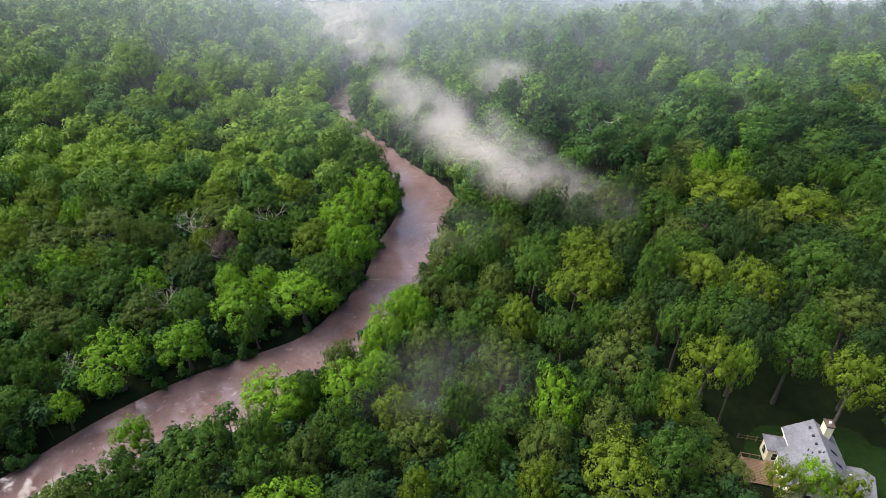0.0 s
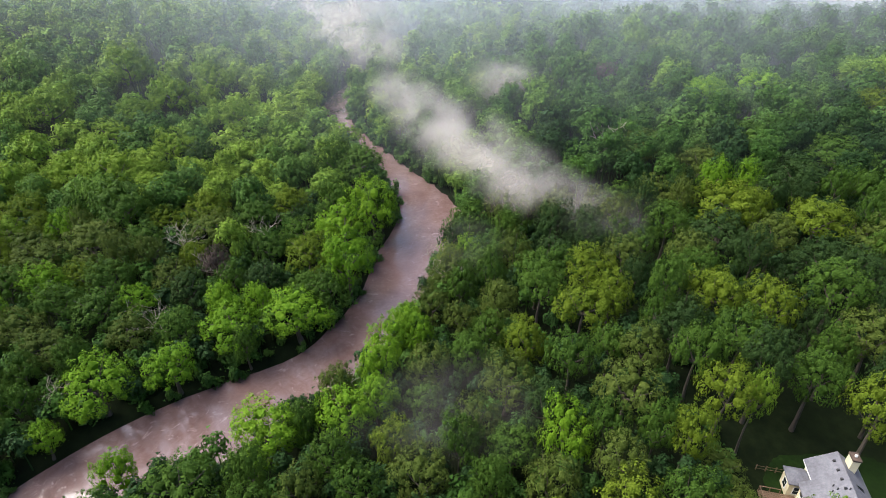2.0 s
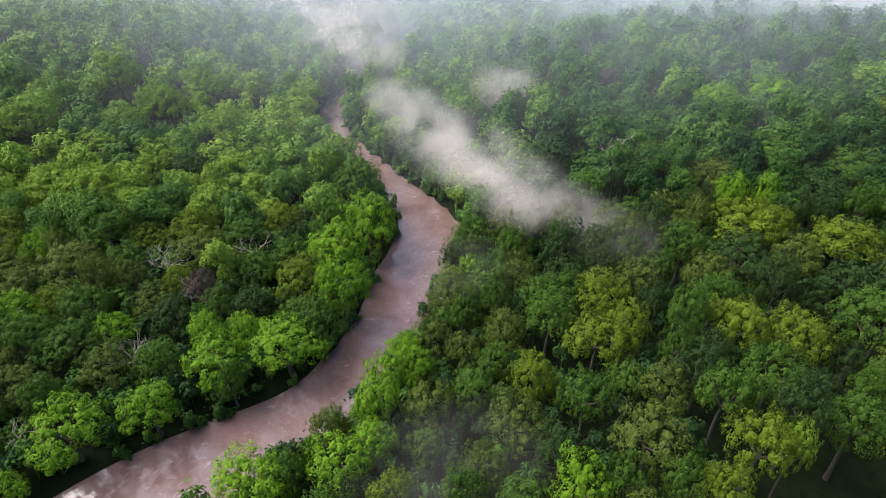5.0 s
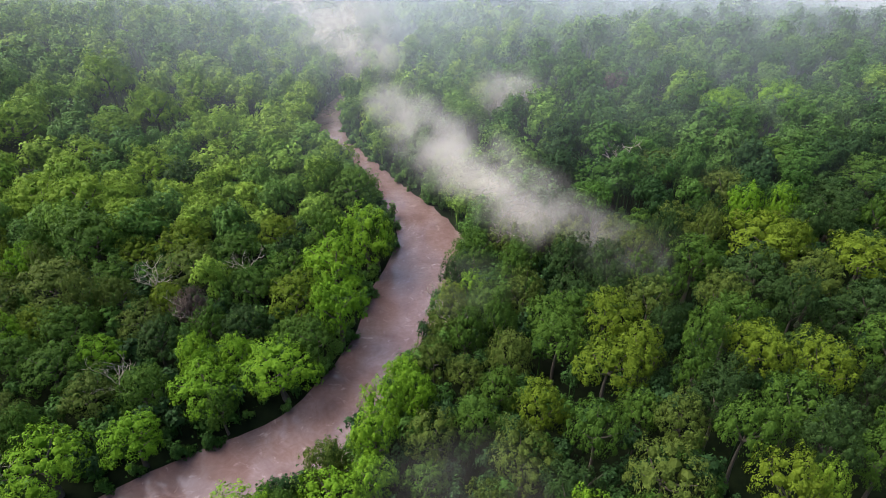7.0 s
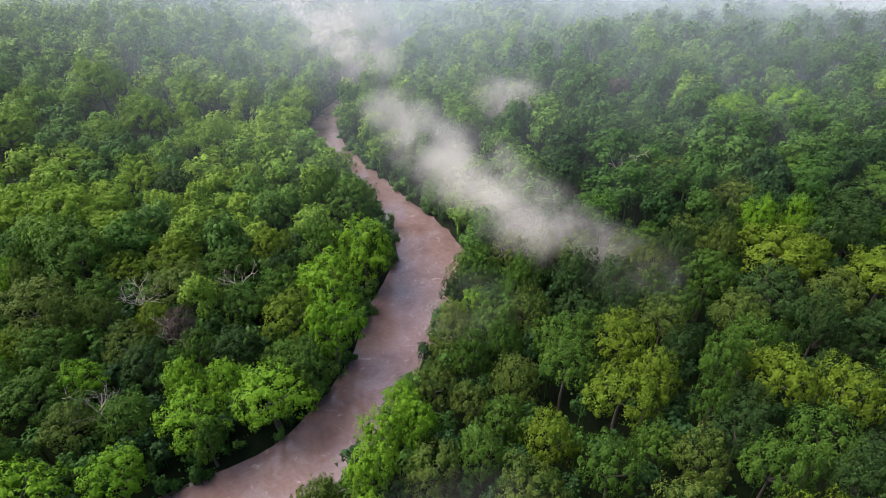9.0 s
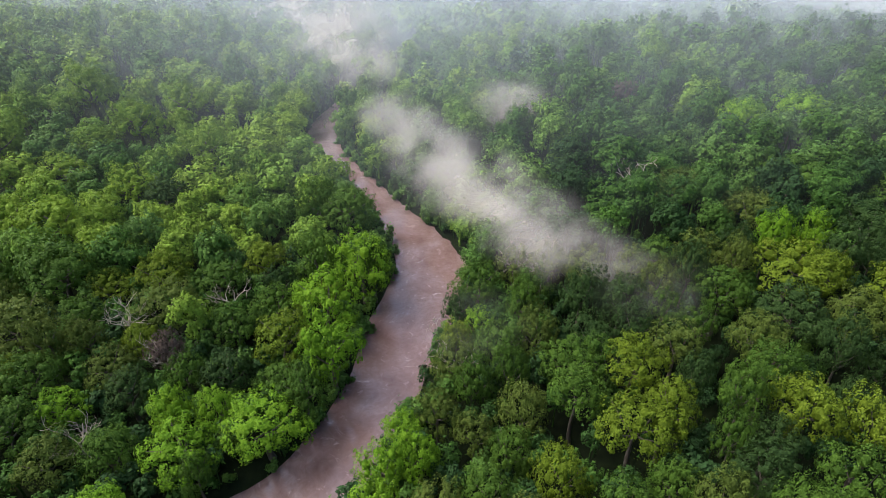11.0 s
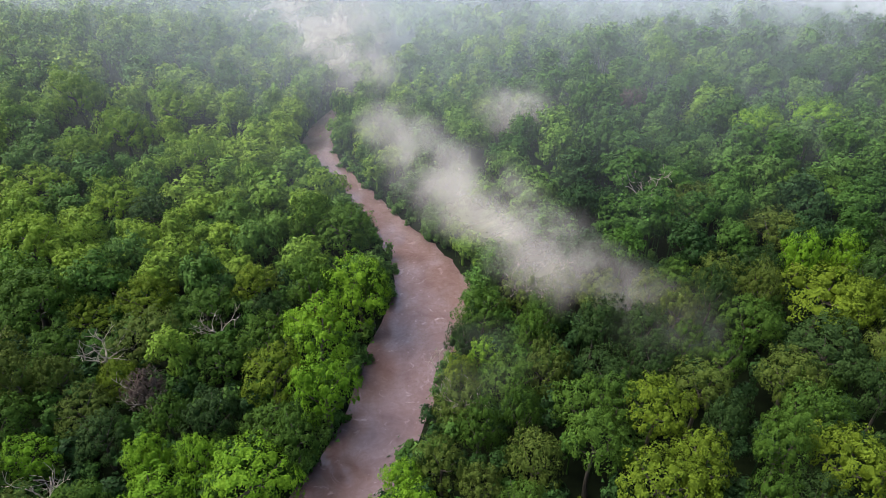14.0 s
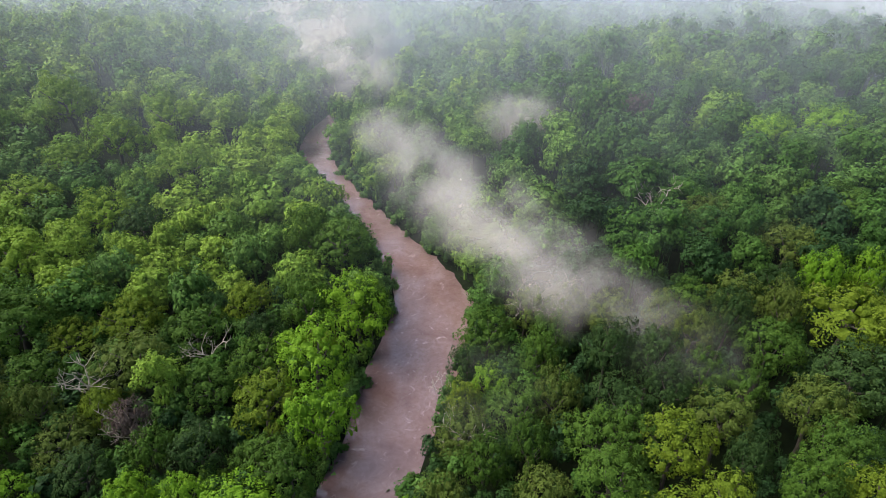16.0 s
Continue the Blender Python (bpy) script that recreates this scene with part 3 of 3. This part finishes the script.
behind = scatter(9000, -110, 110, -45, 30, 3.8, 7.0, 0.76, lambda x, y: True)
woods("woods", "dense summer woods of mixed green crowns near the house", behind, 8, (64, 24), 0.4, 4.0)


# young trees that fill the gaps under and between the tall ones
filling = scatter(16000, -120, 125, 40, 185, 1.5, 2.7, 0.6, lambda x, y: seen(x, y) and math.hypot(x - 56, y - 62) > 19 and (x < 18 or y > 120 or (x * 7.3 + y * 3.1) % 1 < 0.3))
woods("young_trees", "thick understorey of young green trees, tinted dark for shade between crowns", filling, 8, (28, 12), 0.4, 3.9, 0.55)


def undergrowth(count):
    """Shrubs and saplings between the trunks and along the water."""
    xs, ys = rng.uniform(-120, 120, count), rng.uniform(30, 300, count)
    d = shore(xs, ys)
    g = np.random.default_rng(77)
    kinds = [crown_arrays(g, 1.0, 1.8, 2, 24, 14, 0.5, 3.6) for _ in range(6)]
    keep = [(x, y) for x, y, s in zip(xs, ys, d) if s > -0.7 and seen(x, y) and clearing(x, y, 2.0) > 1 and math.hypot(x - 48, y - 55.5) > 6 and (s < 6 or y < 165 and rng.random() < 0.07)]
    base = land([p[0] for p in keep], [p[1] for p in keep])
    verts, faces, tints, start = [], [], [], 0
    for (x, y), z in zip(keep, base):
        v, f = kinds[int(rng.integers(6))]
        size = rng.uniform(1.0, 2.6)
        verts.append(v[:, [1, 0, 2]] * size * (1, 1, rng.uniform(0.8, 1.4)) + (x, y, z + size * 0.5))
        faces.append(f + start)
        start += len(v)
        tints.append(np.full(len(v), rng.uniform(0.15, 0.75)))
    ob = new("undergrowth", mesh_from("undergrowth", np.vstack(verts), np.vstack(faces), WOODS, tint=np.concatenate(tints)))
    tagged(ob, "tangled green shrubs and saplings between trunks and water", "undergrowth", kind="stuff")


undergrowth(8000)


# ---- bare trees ----
def branches(g, base, way, long, thick, depth, out):
    line, w = [base], way
    for _ in range(4):
        w = unit(w + g.normal(size=3) * 0.22 + (0, 0, 0.05))
        line.append(line[-1] + w * long / 4)
    out.append(tube(line, thick * np.array((1.0, 0.85, 0.7, 0.55, 0.35)), 5))
    if depth:
        for k in range(3 if depth > 1 else 4):
            at = line[int(g.integers(2, 5))]
            branches(g, at, unit(w + g.normal(size=3) * 0.75 + (0, 0, 0.15)), long * g.uniform(0.5, 0.75), thick * 0.5, depth - 1, out)


def bare_tree(x, y, tall, label, seed, lean=(0, 0)):
    g = np.random.default_rng(seed)
    base = new("bare_tree")
    base.location = (x, y, float(land(x, y)[0]) - 0.2)
    tagged(base, label, "tree", "bare trees")
    out = []
    branches(g, np.zeros(3), unit(np.array((*lean, 1.0))), tall * 0.5, 0.02 * tall, 0, out)
    top = out[0][0][-5:].mean(0)
    part("trunk", mesh_from("trunk", *out[0], DEAD_BARK, True), base)
    for k in range(5):
        limb = []
        a = k * 1.26 + g.uniform(0, 0.8)
        branches(g, top * g.uniform(0.75, 1.0), unit(np.array((math.cos(a), math.sin(a), g.uniform(0.6, 1.4)))), tall * 0.3, 0.011 * tall, 2, limb)
        part("limb", mesh_from("limb", *joined(limb), DEAD_BARK, True), base)


GREY = "leafless dead tree with pale grey forking limbs"
for k, (x, y, tall) in enumerate(BARE):
    bare_tree(x, y, tall, GREY, 900 + k)


# ---- mist ----
def veil(mid, wide, high, lean, bulge, cols=16, rows=10):
    """One thin layer of fog, soft to its edges, bent and leaning back: verts, faces, fade."""
    u, v = np.meshgrid(np.linspace(-1, 1, cols), np.linspace(-1, 1, rows))
    u, v = u.ravel(), v.ravel()
    x = mid[0] + u * wide
    y = mid[1] + v * high * lean + bulge * (np.sin(u * 2.1 + mid[0]) + 0.5 * np.sin(u * 4.3 + v * 2 + mid[1]))
    z = mid[2] + v * high
    fade = np.clip(1 - (u * u + v * v), 0, 1) ** 1.3
    i = (np.arange(rows - 1)[:, None] * cols + np.arange(cols - 1)[None]).ravel()
    return np.stack([x, y, z], 1), np.stack([i, i + 1, i + 1 + cols, i + cols], 1), fade


def mist(name, label, banks, mat, layers, depth, bend=0.8):
    """Each bank of fog is a stack of thin layers."""
    for x, y, z, wide, high, strong in banks:
        made = []
        for k in range(layers):
            s = (k + 0.5) / layers * 2 - 1
            swell = math.sqrt(1 - 0.7 * s * s)
            v, f, fade = veil((x + rng.normal() * wide * 0.1, y + s * depth, z + rng.normal() * high * 0.08), wide * swell, high * swell, 0.35, bend)
            made.append((v, f, fade * strong))
        v, f = joined([(a, b) for a, b, _ in made])
        ob = new(name, mesh_from(name, v, f, mat, True, fade=np.concatenate([c for _, _, c in made])))
        tagged(ob, label, "mist", kind="stuff")


MIST_BANKS = [  # x, y, z, half the width, half the height, strength
    (18, 141, 19, 15, 8, 1.1), (28, 130, 18, 15, 6, 0.8), (8, 158, 20, 17, 9, 1.25), (-1, 175, 21, 17, 10, 1.0), (-9, 193, 20, 14, 9, 0.8), (-16, 210, 20, 13, 8, 0.9),
    (22, 224, 20, 15, 10, 1.0), (-28, 268, 22, 18, 11, 0.9), (-47, 312, 24, 28, 17, 2.0), (-62, 362, 26, 42, 20, 2.2), (40, 118, 18, 15, 6, 0.2), (1, 66, 13, 18, 5, 0.16), (2, 112, 15, 14, 5, 0.12)]
mist("mist_bank", "thin pale morning mist drifting above the river bank trees", MIST_BANKS, mist_material("morning_mist", 0.31, 0.07, 0.36, 0.74, 5.0, (1.0, 0.91, 0.80)), 6, 9)
HAZE = [(150, 140 + 14 * k, 30, 240 + 24 * k, 46, min(0.95, 0.05 + 0.045 * k)) for k in range(32)]
mist("haze", "faint bluish haze that thickens over the distant woods", HAZE, mist_material("distant_haze", 0.17, 0.012, 0.15, 0.7, 1.0, (0.90, 0.98, 0.97)), 1, 12, 9.0)
mist("far_fog", "low white fog lying over the far valley", [(265, 400, 32, 120, 18, 1.4), (340, 430, 38, 170, 30, 1.7), (200, 470, 36, 150, 20, 0.9)], mist_material("valley_fog", 0.8, 0.02, 0.15, 0.55, 9.0, (0.95, 0.95, 0.95)), 2, 10, 4.0)


# ---- the house in the clearing ----
SHINGLE = grainy("grey_shingles", [(0.34, (0.09, 0.09, 0.103)), (0.5, (0.135, 0.135, 0.152)), (0.66, (0.185, 0.185, 0.205))], 2.2, bump=0.3)
SIDING = grainy("cream_siding", [(0.3, (0.62, 0.56, 0.36)), (0.5, (0.70, 0.64, 0.43)), (0.7, (0.76, 0.70, 0.5))], 1.2, rough=0.7, bump=0.15, stretch=(0.3, 0.3, 6))
TRIM = grainy("white_trim", [(0.3, (0.68, 0.68, 0.66)), (0.6, (0.80, 0.80, 0.78))], 2.0, rough=0.5, bump=0.05)
TIMBER = grainy("weathered_deck_boards", [(0.3, (0.10, 0.06, 0.033)), (0.5, (0.155, 0.098, 0.058)), (0.7, (0.21, 0.14, 0.09))], 2.5, stretch=(4, 0.5, 1))
DARK_METAL = grainy("dark_metal", [(0.3, (0.015, 0.015, 0.016)), (0.6, (0.035, 0.035, 0.036))], 6.0, rough=0.45, bump=0.05)
BROWN_METAL = grainy("rusty_chimney_cap", [(0.3, (0.05, 0.035, 0.025)), (0.6, (0.09, 0.06, 0.045))], 6.0, rough=0.6, bump=0.1)
PANE = grainy("dark_window_glass", [(0.3, (0.02, 0.024, 0.028)), (0.6, (0.035, 0.04, 0.046))], 1.0, rough=0.06, bump=0.0)
# grass colour lowered to hold the shade of the surrounding trees
GRASS = grainy("mown_lawn_shade_toned", [(0.35, (0.006, 0.014, 0.002)), (0.5, (0.009, 0.021, 0.003)), (0.65, (0.013, 0.030, 0.004))], 1.4, bump=0.6, gloss=0.1)


def boxes(*sizes):
    """A bmesh of boxes, each x0, y0, z0, x1, y1, z1, with slightly worn edges."""
    bm = bmesh.new()
    for x0, y0, z0, x1, y1, z1 in sizes:
        m = Matrix.Translation(((x0 + x1) / 2, (y0 + y1) / 2, (z0 + z1) / 2)) @ Matrix.Diagonal((x1 - x0, y1 - y0, z1 - z0, 1))
        bmesh.ops.create_cube(bm, size=1, matrix=m)
    bmesh.ops.bevel(bm, geom=bm.edges[:], offset=0.015, segments=1, affect="EDGES")
    return bm


def slab(corners, thick):
    """A flat slab under the given corners."""
    bm = bmesh.new()
    top = [bm.verts.new(c) for c in corners]
    low = [bm.verts.new((c[0], c[1], c[2] - thick)) for c in corners]
    bm.faces.new(top)
    bm.faces.new(low[::-1])
    for k in range(len(top)):
        n = (k + 1) % len(top)
        bm.faces.new((top[k], low[k], low[n], top[n]))
    bmesh.ops.recalc_face_normals(bm, faces=bm.faces[:])
    return bm


def prism(corners, y0, y1):
    """A wall of x, z corners, from y0 to y1."""
    bm = bmesh.new()
    a = [bm.verts.new((x, y0, z)) for x, z in corners]
    c = [bm.verts.new((x, y1, z)) for x, z in corners]
    bm.faces.new(a)
    bm.faces.new(c[::-1])
    for k in range(len(a)):
        n = (k + 1) % len(a)
        bm.faces.new((a[k], c[k], c[n], a[n]))
    bmesh.ops.recalc_face_normals(bm, faces=bm.faces[:])
    return bm


def lawn():
    xs, ys = np.linspace(44, 84, 41), np.linspace(44, 74, 31)
    gx, gy = np.meshgrid(xs, ys)
    x, y = gx.ravel(), gy.ravel()
    verts = np.stack([x, y, land(x, y) + 0.03 - 1.2 * ease(clearing(x, y), 0.98, 1.3)], 1)
    i = (np.arange(30)[:, None] * 41 + np.arange(40)[None]).ravel()
    tagged(new("lawn", mesh_from("lawn", verts, np.stack([i, i + 1, i + 42, i + 41], 1), GRASS, True)), "green lawn in a clearing round the house, coloured dark for tree shade", "lawn", kind="structure")


def house():
    """Two storeys, cream siding, grey gable roof with its ridge to the north, low wings west and south-east."""
    home = new("house")
    home.location = (HOUSE[0], HOUSE[1], YARD)
    home.rotation_euler = (0, 0, radians(HOUSE[2]))
    home.scale = (0.92, 0.92, 0.92)
    tagged(home, "two-storey cream house with grey shingle roof and chimney", "house")

    def add(name, bm, mat, parent=home, label=""):
        return part(name, bm_mesh(name, bm, mat), parent, label)

    w, s, n, eave, ridge = 3.4, -5.2, 5.0, 5.4, 8.0
    rise = (ridge - eave) / w
    add("wall", prism([(-w, 0), (-w + 0.2, 0), (-w + 0.2, eave), (-w, eave)], s, n), SIDING)
    add("wall", prism([(w - 0.2, 0), (w, 0), (w, eave), (w - 0.2, eave)], s, n), SIDING)
    gable = [(-w + 0.2, 0), (w - 0.2, 0), (w - 0.2, eave), (0, ridge - 0.25), (-w + 0.2, eave)]
    add("wall", prism(gable, s, s + 0.2), SIDING)
    add("wall", prism(gable, n - 0.2, n), SIDING)
    o = 0.45
    low = eave - o * rise + 0.12
    west = add("roof", slab([(-w - o, s - o, low), (0, s - o, ridge + 0.12), (0, n + o, ridge + 0.12), (-w - o, n + o, low)], 0.16), SHINGLE)
    add("roof", slab([(-w - o - 1.5, s - o, low - 1.5 * rise), (-w - o, s - o, low), (-w - o, 1.6, low), (-w - o - 1.5, 1.6, low - 1.5 * rise)], 0.16), SHINGLE)
    add("wall", boxes((-w - 1.5, s, 0, -w - 1.3, 1.3, low - 1.25 * rise), (-w - 1.3, s, 0, -w, s + 0.2, low - 1.25 * rise), (-w - 1.3, 1.1, 0, -w, 1.3, low - 1.25 * rise)), SIDING)
    east = add("roof", slab([(0, s - o, ridge + 0.12), (w + o, s - o, low), (w + o, n + o, low), (0, n + o, ridge + 0.12)], 0.16), SHINGLE)
    add("ridge_cap", prism([(-0.16, ridge + 0.04), (0.16, ridge + 0.04), (0, ridge + 0.2)], s - o, n + o), SHINGLE)
    for y in (s - o, n + o):
        for sx in (-1, 1):
            add("rake_board", prism([(0, ridge + 0.09), (sx * (w + o), low - 0.03), (sx * (w + o), low - 0.27), (0, ridge - 0.15)], y - 0.03, y + 0.03), TRIM)
    for sx in (-1, 1):
        add("gutter", boxes((sx * (w + o) - 0.07, s - o, low - 0.22, sx * (w + o) + 0.07, n + o, low - 0.08)), TRIM)

    # chimney through the east slope
    chimney = add("chimney", boxes((1.0, 3.0, 5.0, 2.1, 4.6, 9.1)), SIDING, label="cream-sided chimney stack")
    add("chimney_cap", boxes((0.92, 2.92, 9.1, 2.18, 4.68, 9.4)), BROWN_METAL, chimney)
    add("flue", boxes((1.4, 3.6, 9.4, 1.7, 3.9, 9.75)), TRIM, chimney)

    # vents and skylights on the roof
    def on_roof(x, y, lift=0.0):
        return ridge + 0.12 - abs(x) * rise + lift
    for y in (3.9, 2.2, 0.6, -1.0, -2.8):
        x = -0.75
        add("roof_vent", boxes((x - 0.18, y - 0.18, on_roof(x, y) - 0.12, x + 0.18, y + 0.18, on_roof(x, y) + 0.22)), DARK_METAL)
    for x, y in ((-1.9, -0.2), (-1.6, -0.9), (-2.2, -1.1), (-0.4, -1.3)):
        add("vent_pipe", boxes((x - 0.07, y - 0.07, on_roof(x, y) - 0.1, x + 0.07, y + 0.07, on_roof(x, y) + 0.45)), DARK_METAL)
    for y in (0.2, -2.2):
        c = [(1.3, y - 0.3, on_roof(1.3, y, 0.1)), (2.5, y - 0.3, on_roof(2.5, y, 0.1)), (2.5, y + 0.3, on_roof(2.5, y, 0.1)), (1.3, y + 0.3, on_roof(1.3, y, 0.1))]
        light = add("skylight", slab(c, 0.14), DARK_METAL)
        add("pane", slab([(1.38, y - 0.22, on_roof(1.38, y, 0.112)), (2.42, y - 0.22, on_roof(2.42, y, 0.112)), (2.42, y + 0.22, on_roof(2.42, y, 0.112)), (1.38, y + 0.22, on_roof(1.38, y, 0.112))], 0.05), PANE, light)

    # windows: middle, half width, sill height, wall (x: on a wall that faces west or east, y: south or north)
    def window(x, y, z, along, out, wide=0.45, tall=1.35):
        if along == "y":
            f = add("window", boxes((x - 0.05, y - wide - 0.1, z - 0.1, x + out * 0.06, y - wide, z + tall + 0.1), (x - 0.05, y + wide, z - 0.1, x + out * 0.06, y + wide + 0.1, z + tall + 0.1),
                                    (x - 0.05, y - wide, z - 0.1, x + out * 0.06, y + wide, z), (x - 0.05, y - wide, z + tall, x + out * 0.06, y + wide, z + tall + 0.1), (x - 0.05, y - wide, z + tall * 0.48, x + out * 0.05, y + wide, z + tall * 0.52)) if out > 0 else
                    boxes((x - 0.06, y - wide - 0.1, z - 0.1, x + 0.05, y - wide, z + tall + 0.1), (x - 0.06, y + wide, z - 0.1, x + 0.05, y + wide + 0.1, z + tall + 0.1),
                          (x - 0.06, y - wide, z - 0.1, x + 0.05, y + wide, z), (x - 0.06, y - wide, z + tall, x + 0.05, y + wide, z + tall + 0.1), (x - 0.05, y - wide, z + tall * 0.48, x + 0.05, y + wide, z + tall * 0.52)), TRIM)
            add("pane", boxes((x + out * 0.02 - 0.02, y - wide, z, x + out * 0.02 + 0.02, y + wide, z + tall)), PANE, f)
        else:
            f = add("window", boxes((x - wide - 0.1, y - 0.06, z - 0.1, x - wide, y + 0.06, z + tall + 0.1), (x + wide, y - 0.06, z - 0.1, x + wide + 0.1, y + 0.06, z + tall + 0.1),
                                    (x - wide, y - 0.06, z - 0.1, x + wide, y + 0.06, z), (x - wide, y - 0.06, z + tall, x + wide, y + 0.06, z + tall + 0.1), (x - wide, y - 0.05, z + tall * 0.48, x + wide, y + 0.05, z + tall * 0.52)), TRIM)
            add("pane", boxes((x - wide, y + out * 0.02 - 0.02, z, x + wide, y + out * 0.02 + 0.02, z + tall)), PANE, f)
    for y in (-3.6, -1.6, 0.3):
        window(-w - 1.5, y, 2.5, "y", -1)
        window(-w - 1.5, y, 0.4, "y", -1)
    for x in (-1.9, 0.0, 1.9):
        window(x, s, 3.4, "x", -1)
        window(x, s, 0.9, "x", -1)

    # west wing with a hipped roof
    a, c, top = -w - 2.7, 1.9, 3.4
    add("wing_wall", boxes((a, c, 0, a + 0.2, 4.8, top), (a + 0.2, c, 0, -w, c + 0.2, top), (a + 0.2, 4.6, 0, -w, 4.8, top)), SIDING)
    p = [(a - 0.35, c - 0.35, top - 0.05), (-w, c - 0.35, top - 0.05), (-w, 5.1, top - 0.05), (a - 0.35, 5.1, top - 0.05)]
    q = [(a + 1.3, c + 1.45, top + 1.1), (-w, c + 1.45, top + 1.1)]
    add("wing_roof", slab([p[0], p[1], q[1], q[0]], 0.14), SHINGLE)
    add("wing_roof", slab([p[3], p[0], q[0]], 0.14), SHINGLE)
    add("wing_roof", slab([p[2], p[3], q[0], q[1]], 0.14), SHINGLE)
    window(a + 1.3, c, 0.9, "x", -1, 0.5, 1.5)
    window(a, c + 1.45, 0.8, "y", -1, 0.55, 1.5)

    # garage wing to the south-east, its ridge to the east
    g0, g1, e0, e1, top, peak = -4.2, 1.4, w, w + 4.0, 2.9, 4.7
    add("wing_wall", boxes((e0, g0, 0, e1, g0 + 0.2, top), (e0, g1 - 0.2, 0, e1, g1, top)), SIDING)
    bm = bmesh.new()
    ring = [(g0 + 0.2, 0), (g1 - 0.2, 0), (g1 - 0.2, top), ((g0 + g1) / 2, peak - 0.2), (g0 + 0.2, top)]
    front = [bm.verts.new((e1 - 0.2, y, z)) for y, z in ring]
    back = [bm.verts.new((e1, y, z)) for y, z in ring]
    bm.faces.new(front[::-1])
    bm.faces.new(back)
    for k in range(5):
        bm.faces.new((front[k], front[(k + 1) % 5], back[(k + 1) % 5], back[k]))
    add("wing_wall", bm, SIDING)
    m = (g0 + g1) / 2
    add("wing_roof", slab([(e0, m, peak), (e1 + 0.4, m, peak), (e1 + 0.4, g0 - 0.4, top - 0.2), (e0, g0 - 0.4, top - 0.2)], 0.15), SHINGLE)
    add("wing_roof", slab([(e0, g1 + 0.4, top - 0.2), (e1 + 0.4, g1 + 0.4, top - 0.2), (e1 + 0.4, m, peak), (e0, m, peak)], 0.15), SHINGLE)
    add("vent_pipe", boxes((e0 + 0.6, m - 0.7, peak - 0.5, e0 + 0.8, m - 0.5, peak + 0.35)), TRIM)


def deck():
    """A low wooden deck with a railing west of the house."""
    ob = new("wooden_deck")
    turn = Matrix.Translation((HOUSE[0], HOUSE[1], YARD)) @ Matrix.Rotation(radians(HOUSE[2]), 4, "Z")
    ob.matrix_basis = turn @ Matrix.Translation((-6.9, -0.6, 0))
    tagged(ob, "low brown wooden deck with a simple railing beside the house", "deck")
    joist = bm_mesh("joist", boxes((-0.1, -2.2, 0, 0.1, 2.2, 0.4)), TIMBER)
    for x in (-2.3, 2.3):
        part("joist", joist, ob).location = (x, 0, 0)
    board = bm_mesh("board", boxes((-2.5, -0.13, 0.4, 2.5, 0.13, 0.45)), TIMBER)
    for k in range(16):
        part("board", board, ob).location = (0, -2.2 + 0.29 * k, 0)
    post = bm_mesh("post", boxes((-0.06, -0.06, 0.45, 0.06, 0.06, 1.45)), TIMBER)
    for x, y in ((-2.4, -2.1), (-2.4, -0.7), (-2.4, 0.7), (-2.4, 2.1), (-1.0, 2.1), (0.4, 2.1)):
        part("post", post, ob).location = (x, y, 0)
    part("rail", bm_mesh("rail", boxes((-2.46, -2.2, 1.45, -2.34, 2.2, 1.53))
                         , TIMBER), ob)
    part("rail", bm_mesh("rail", boxes((-2.3, 2.04, 1.45, 0.5, 2.16, 1.53)), TIMBER), ob)


def fence():
    """A short length of post and rail fence by the north-west corner."""
    ob = new("rail_fence")
    ob.location = (49.0, 61.6, YARD)
    ob.rotation_euler = (0, 0, radians(-12))
    tagged(ob, "short grey-brown post and rail fence on the lawn", "fence")
    post = bm_mesh("post", boxes((-0.07, -0.07, -0.1, 0.07, 0.07, 1.2)), TIMBER)
    for k in range(4):
        part("post", post, ob).location = (-1.5 + 1.4 * k, 0, 0)
    rail = bm_mesh("rail", boxes((-1.6, -0.1, -0.05, 2.8, -0.07, 0.05)), TIMBER)
    for z in (0.5, 1.05):
        part("rail", rail, ob).location = (0, 0, z)


lawn()
house()
deck()
fence()
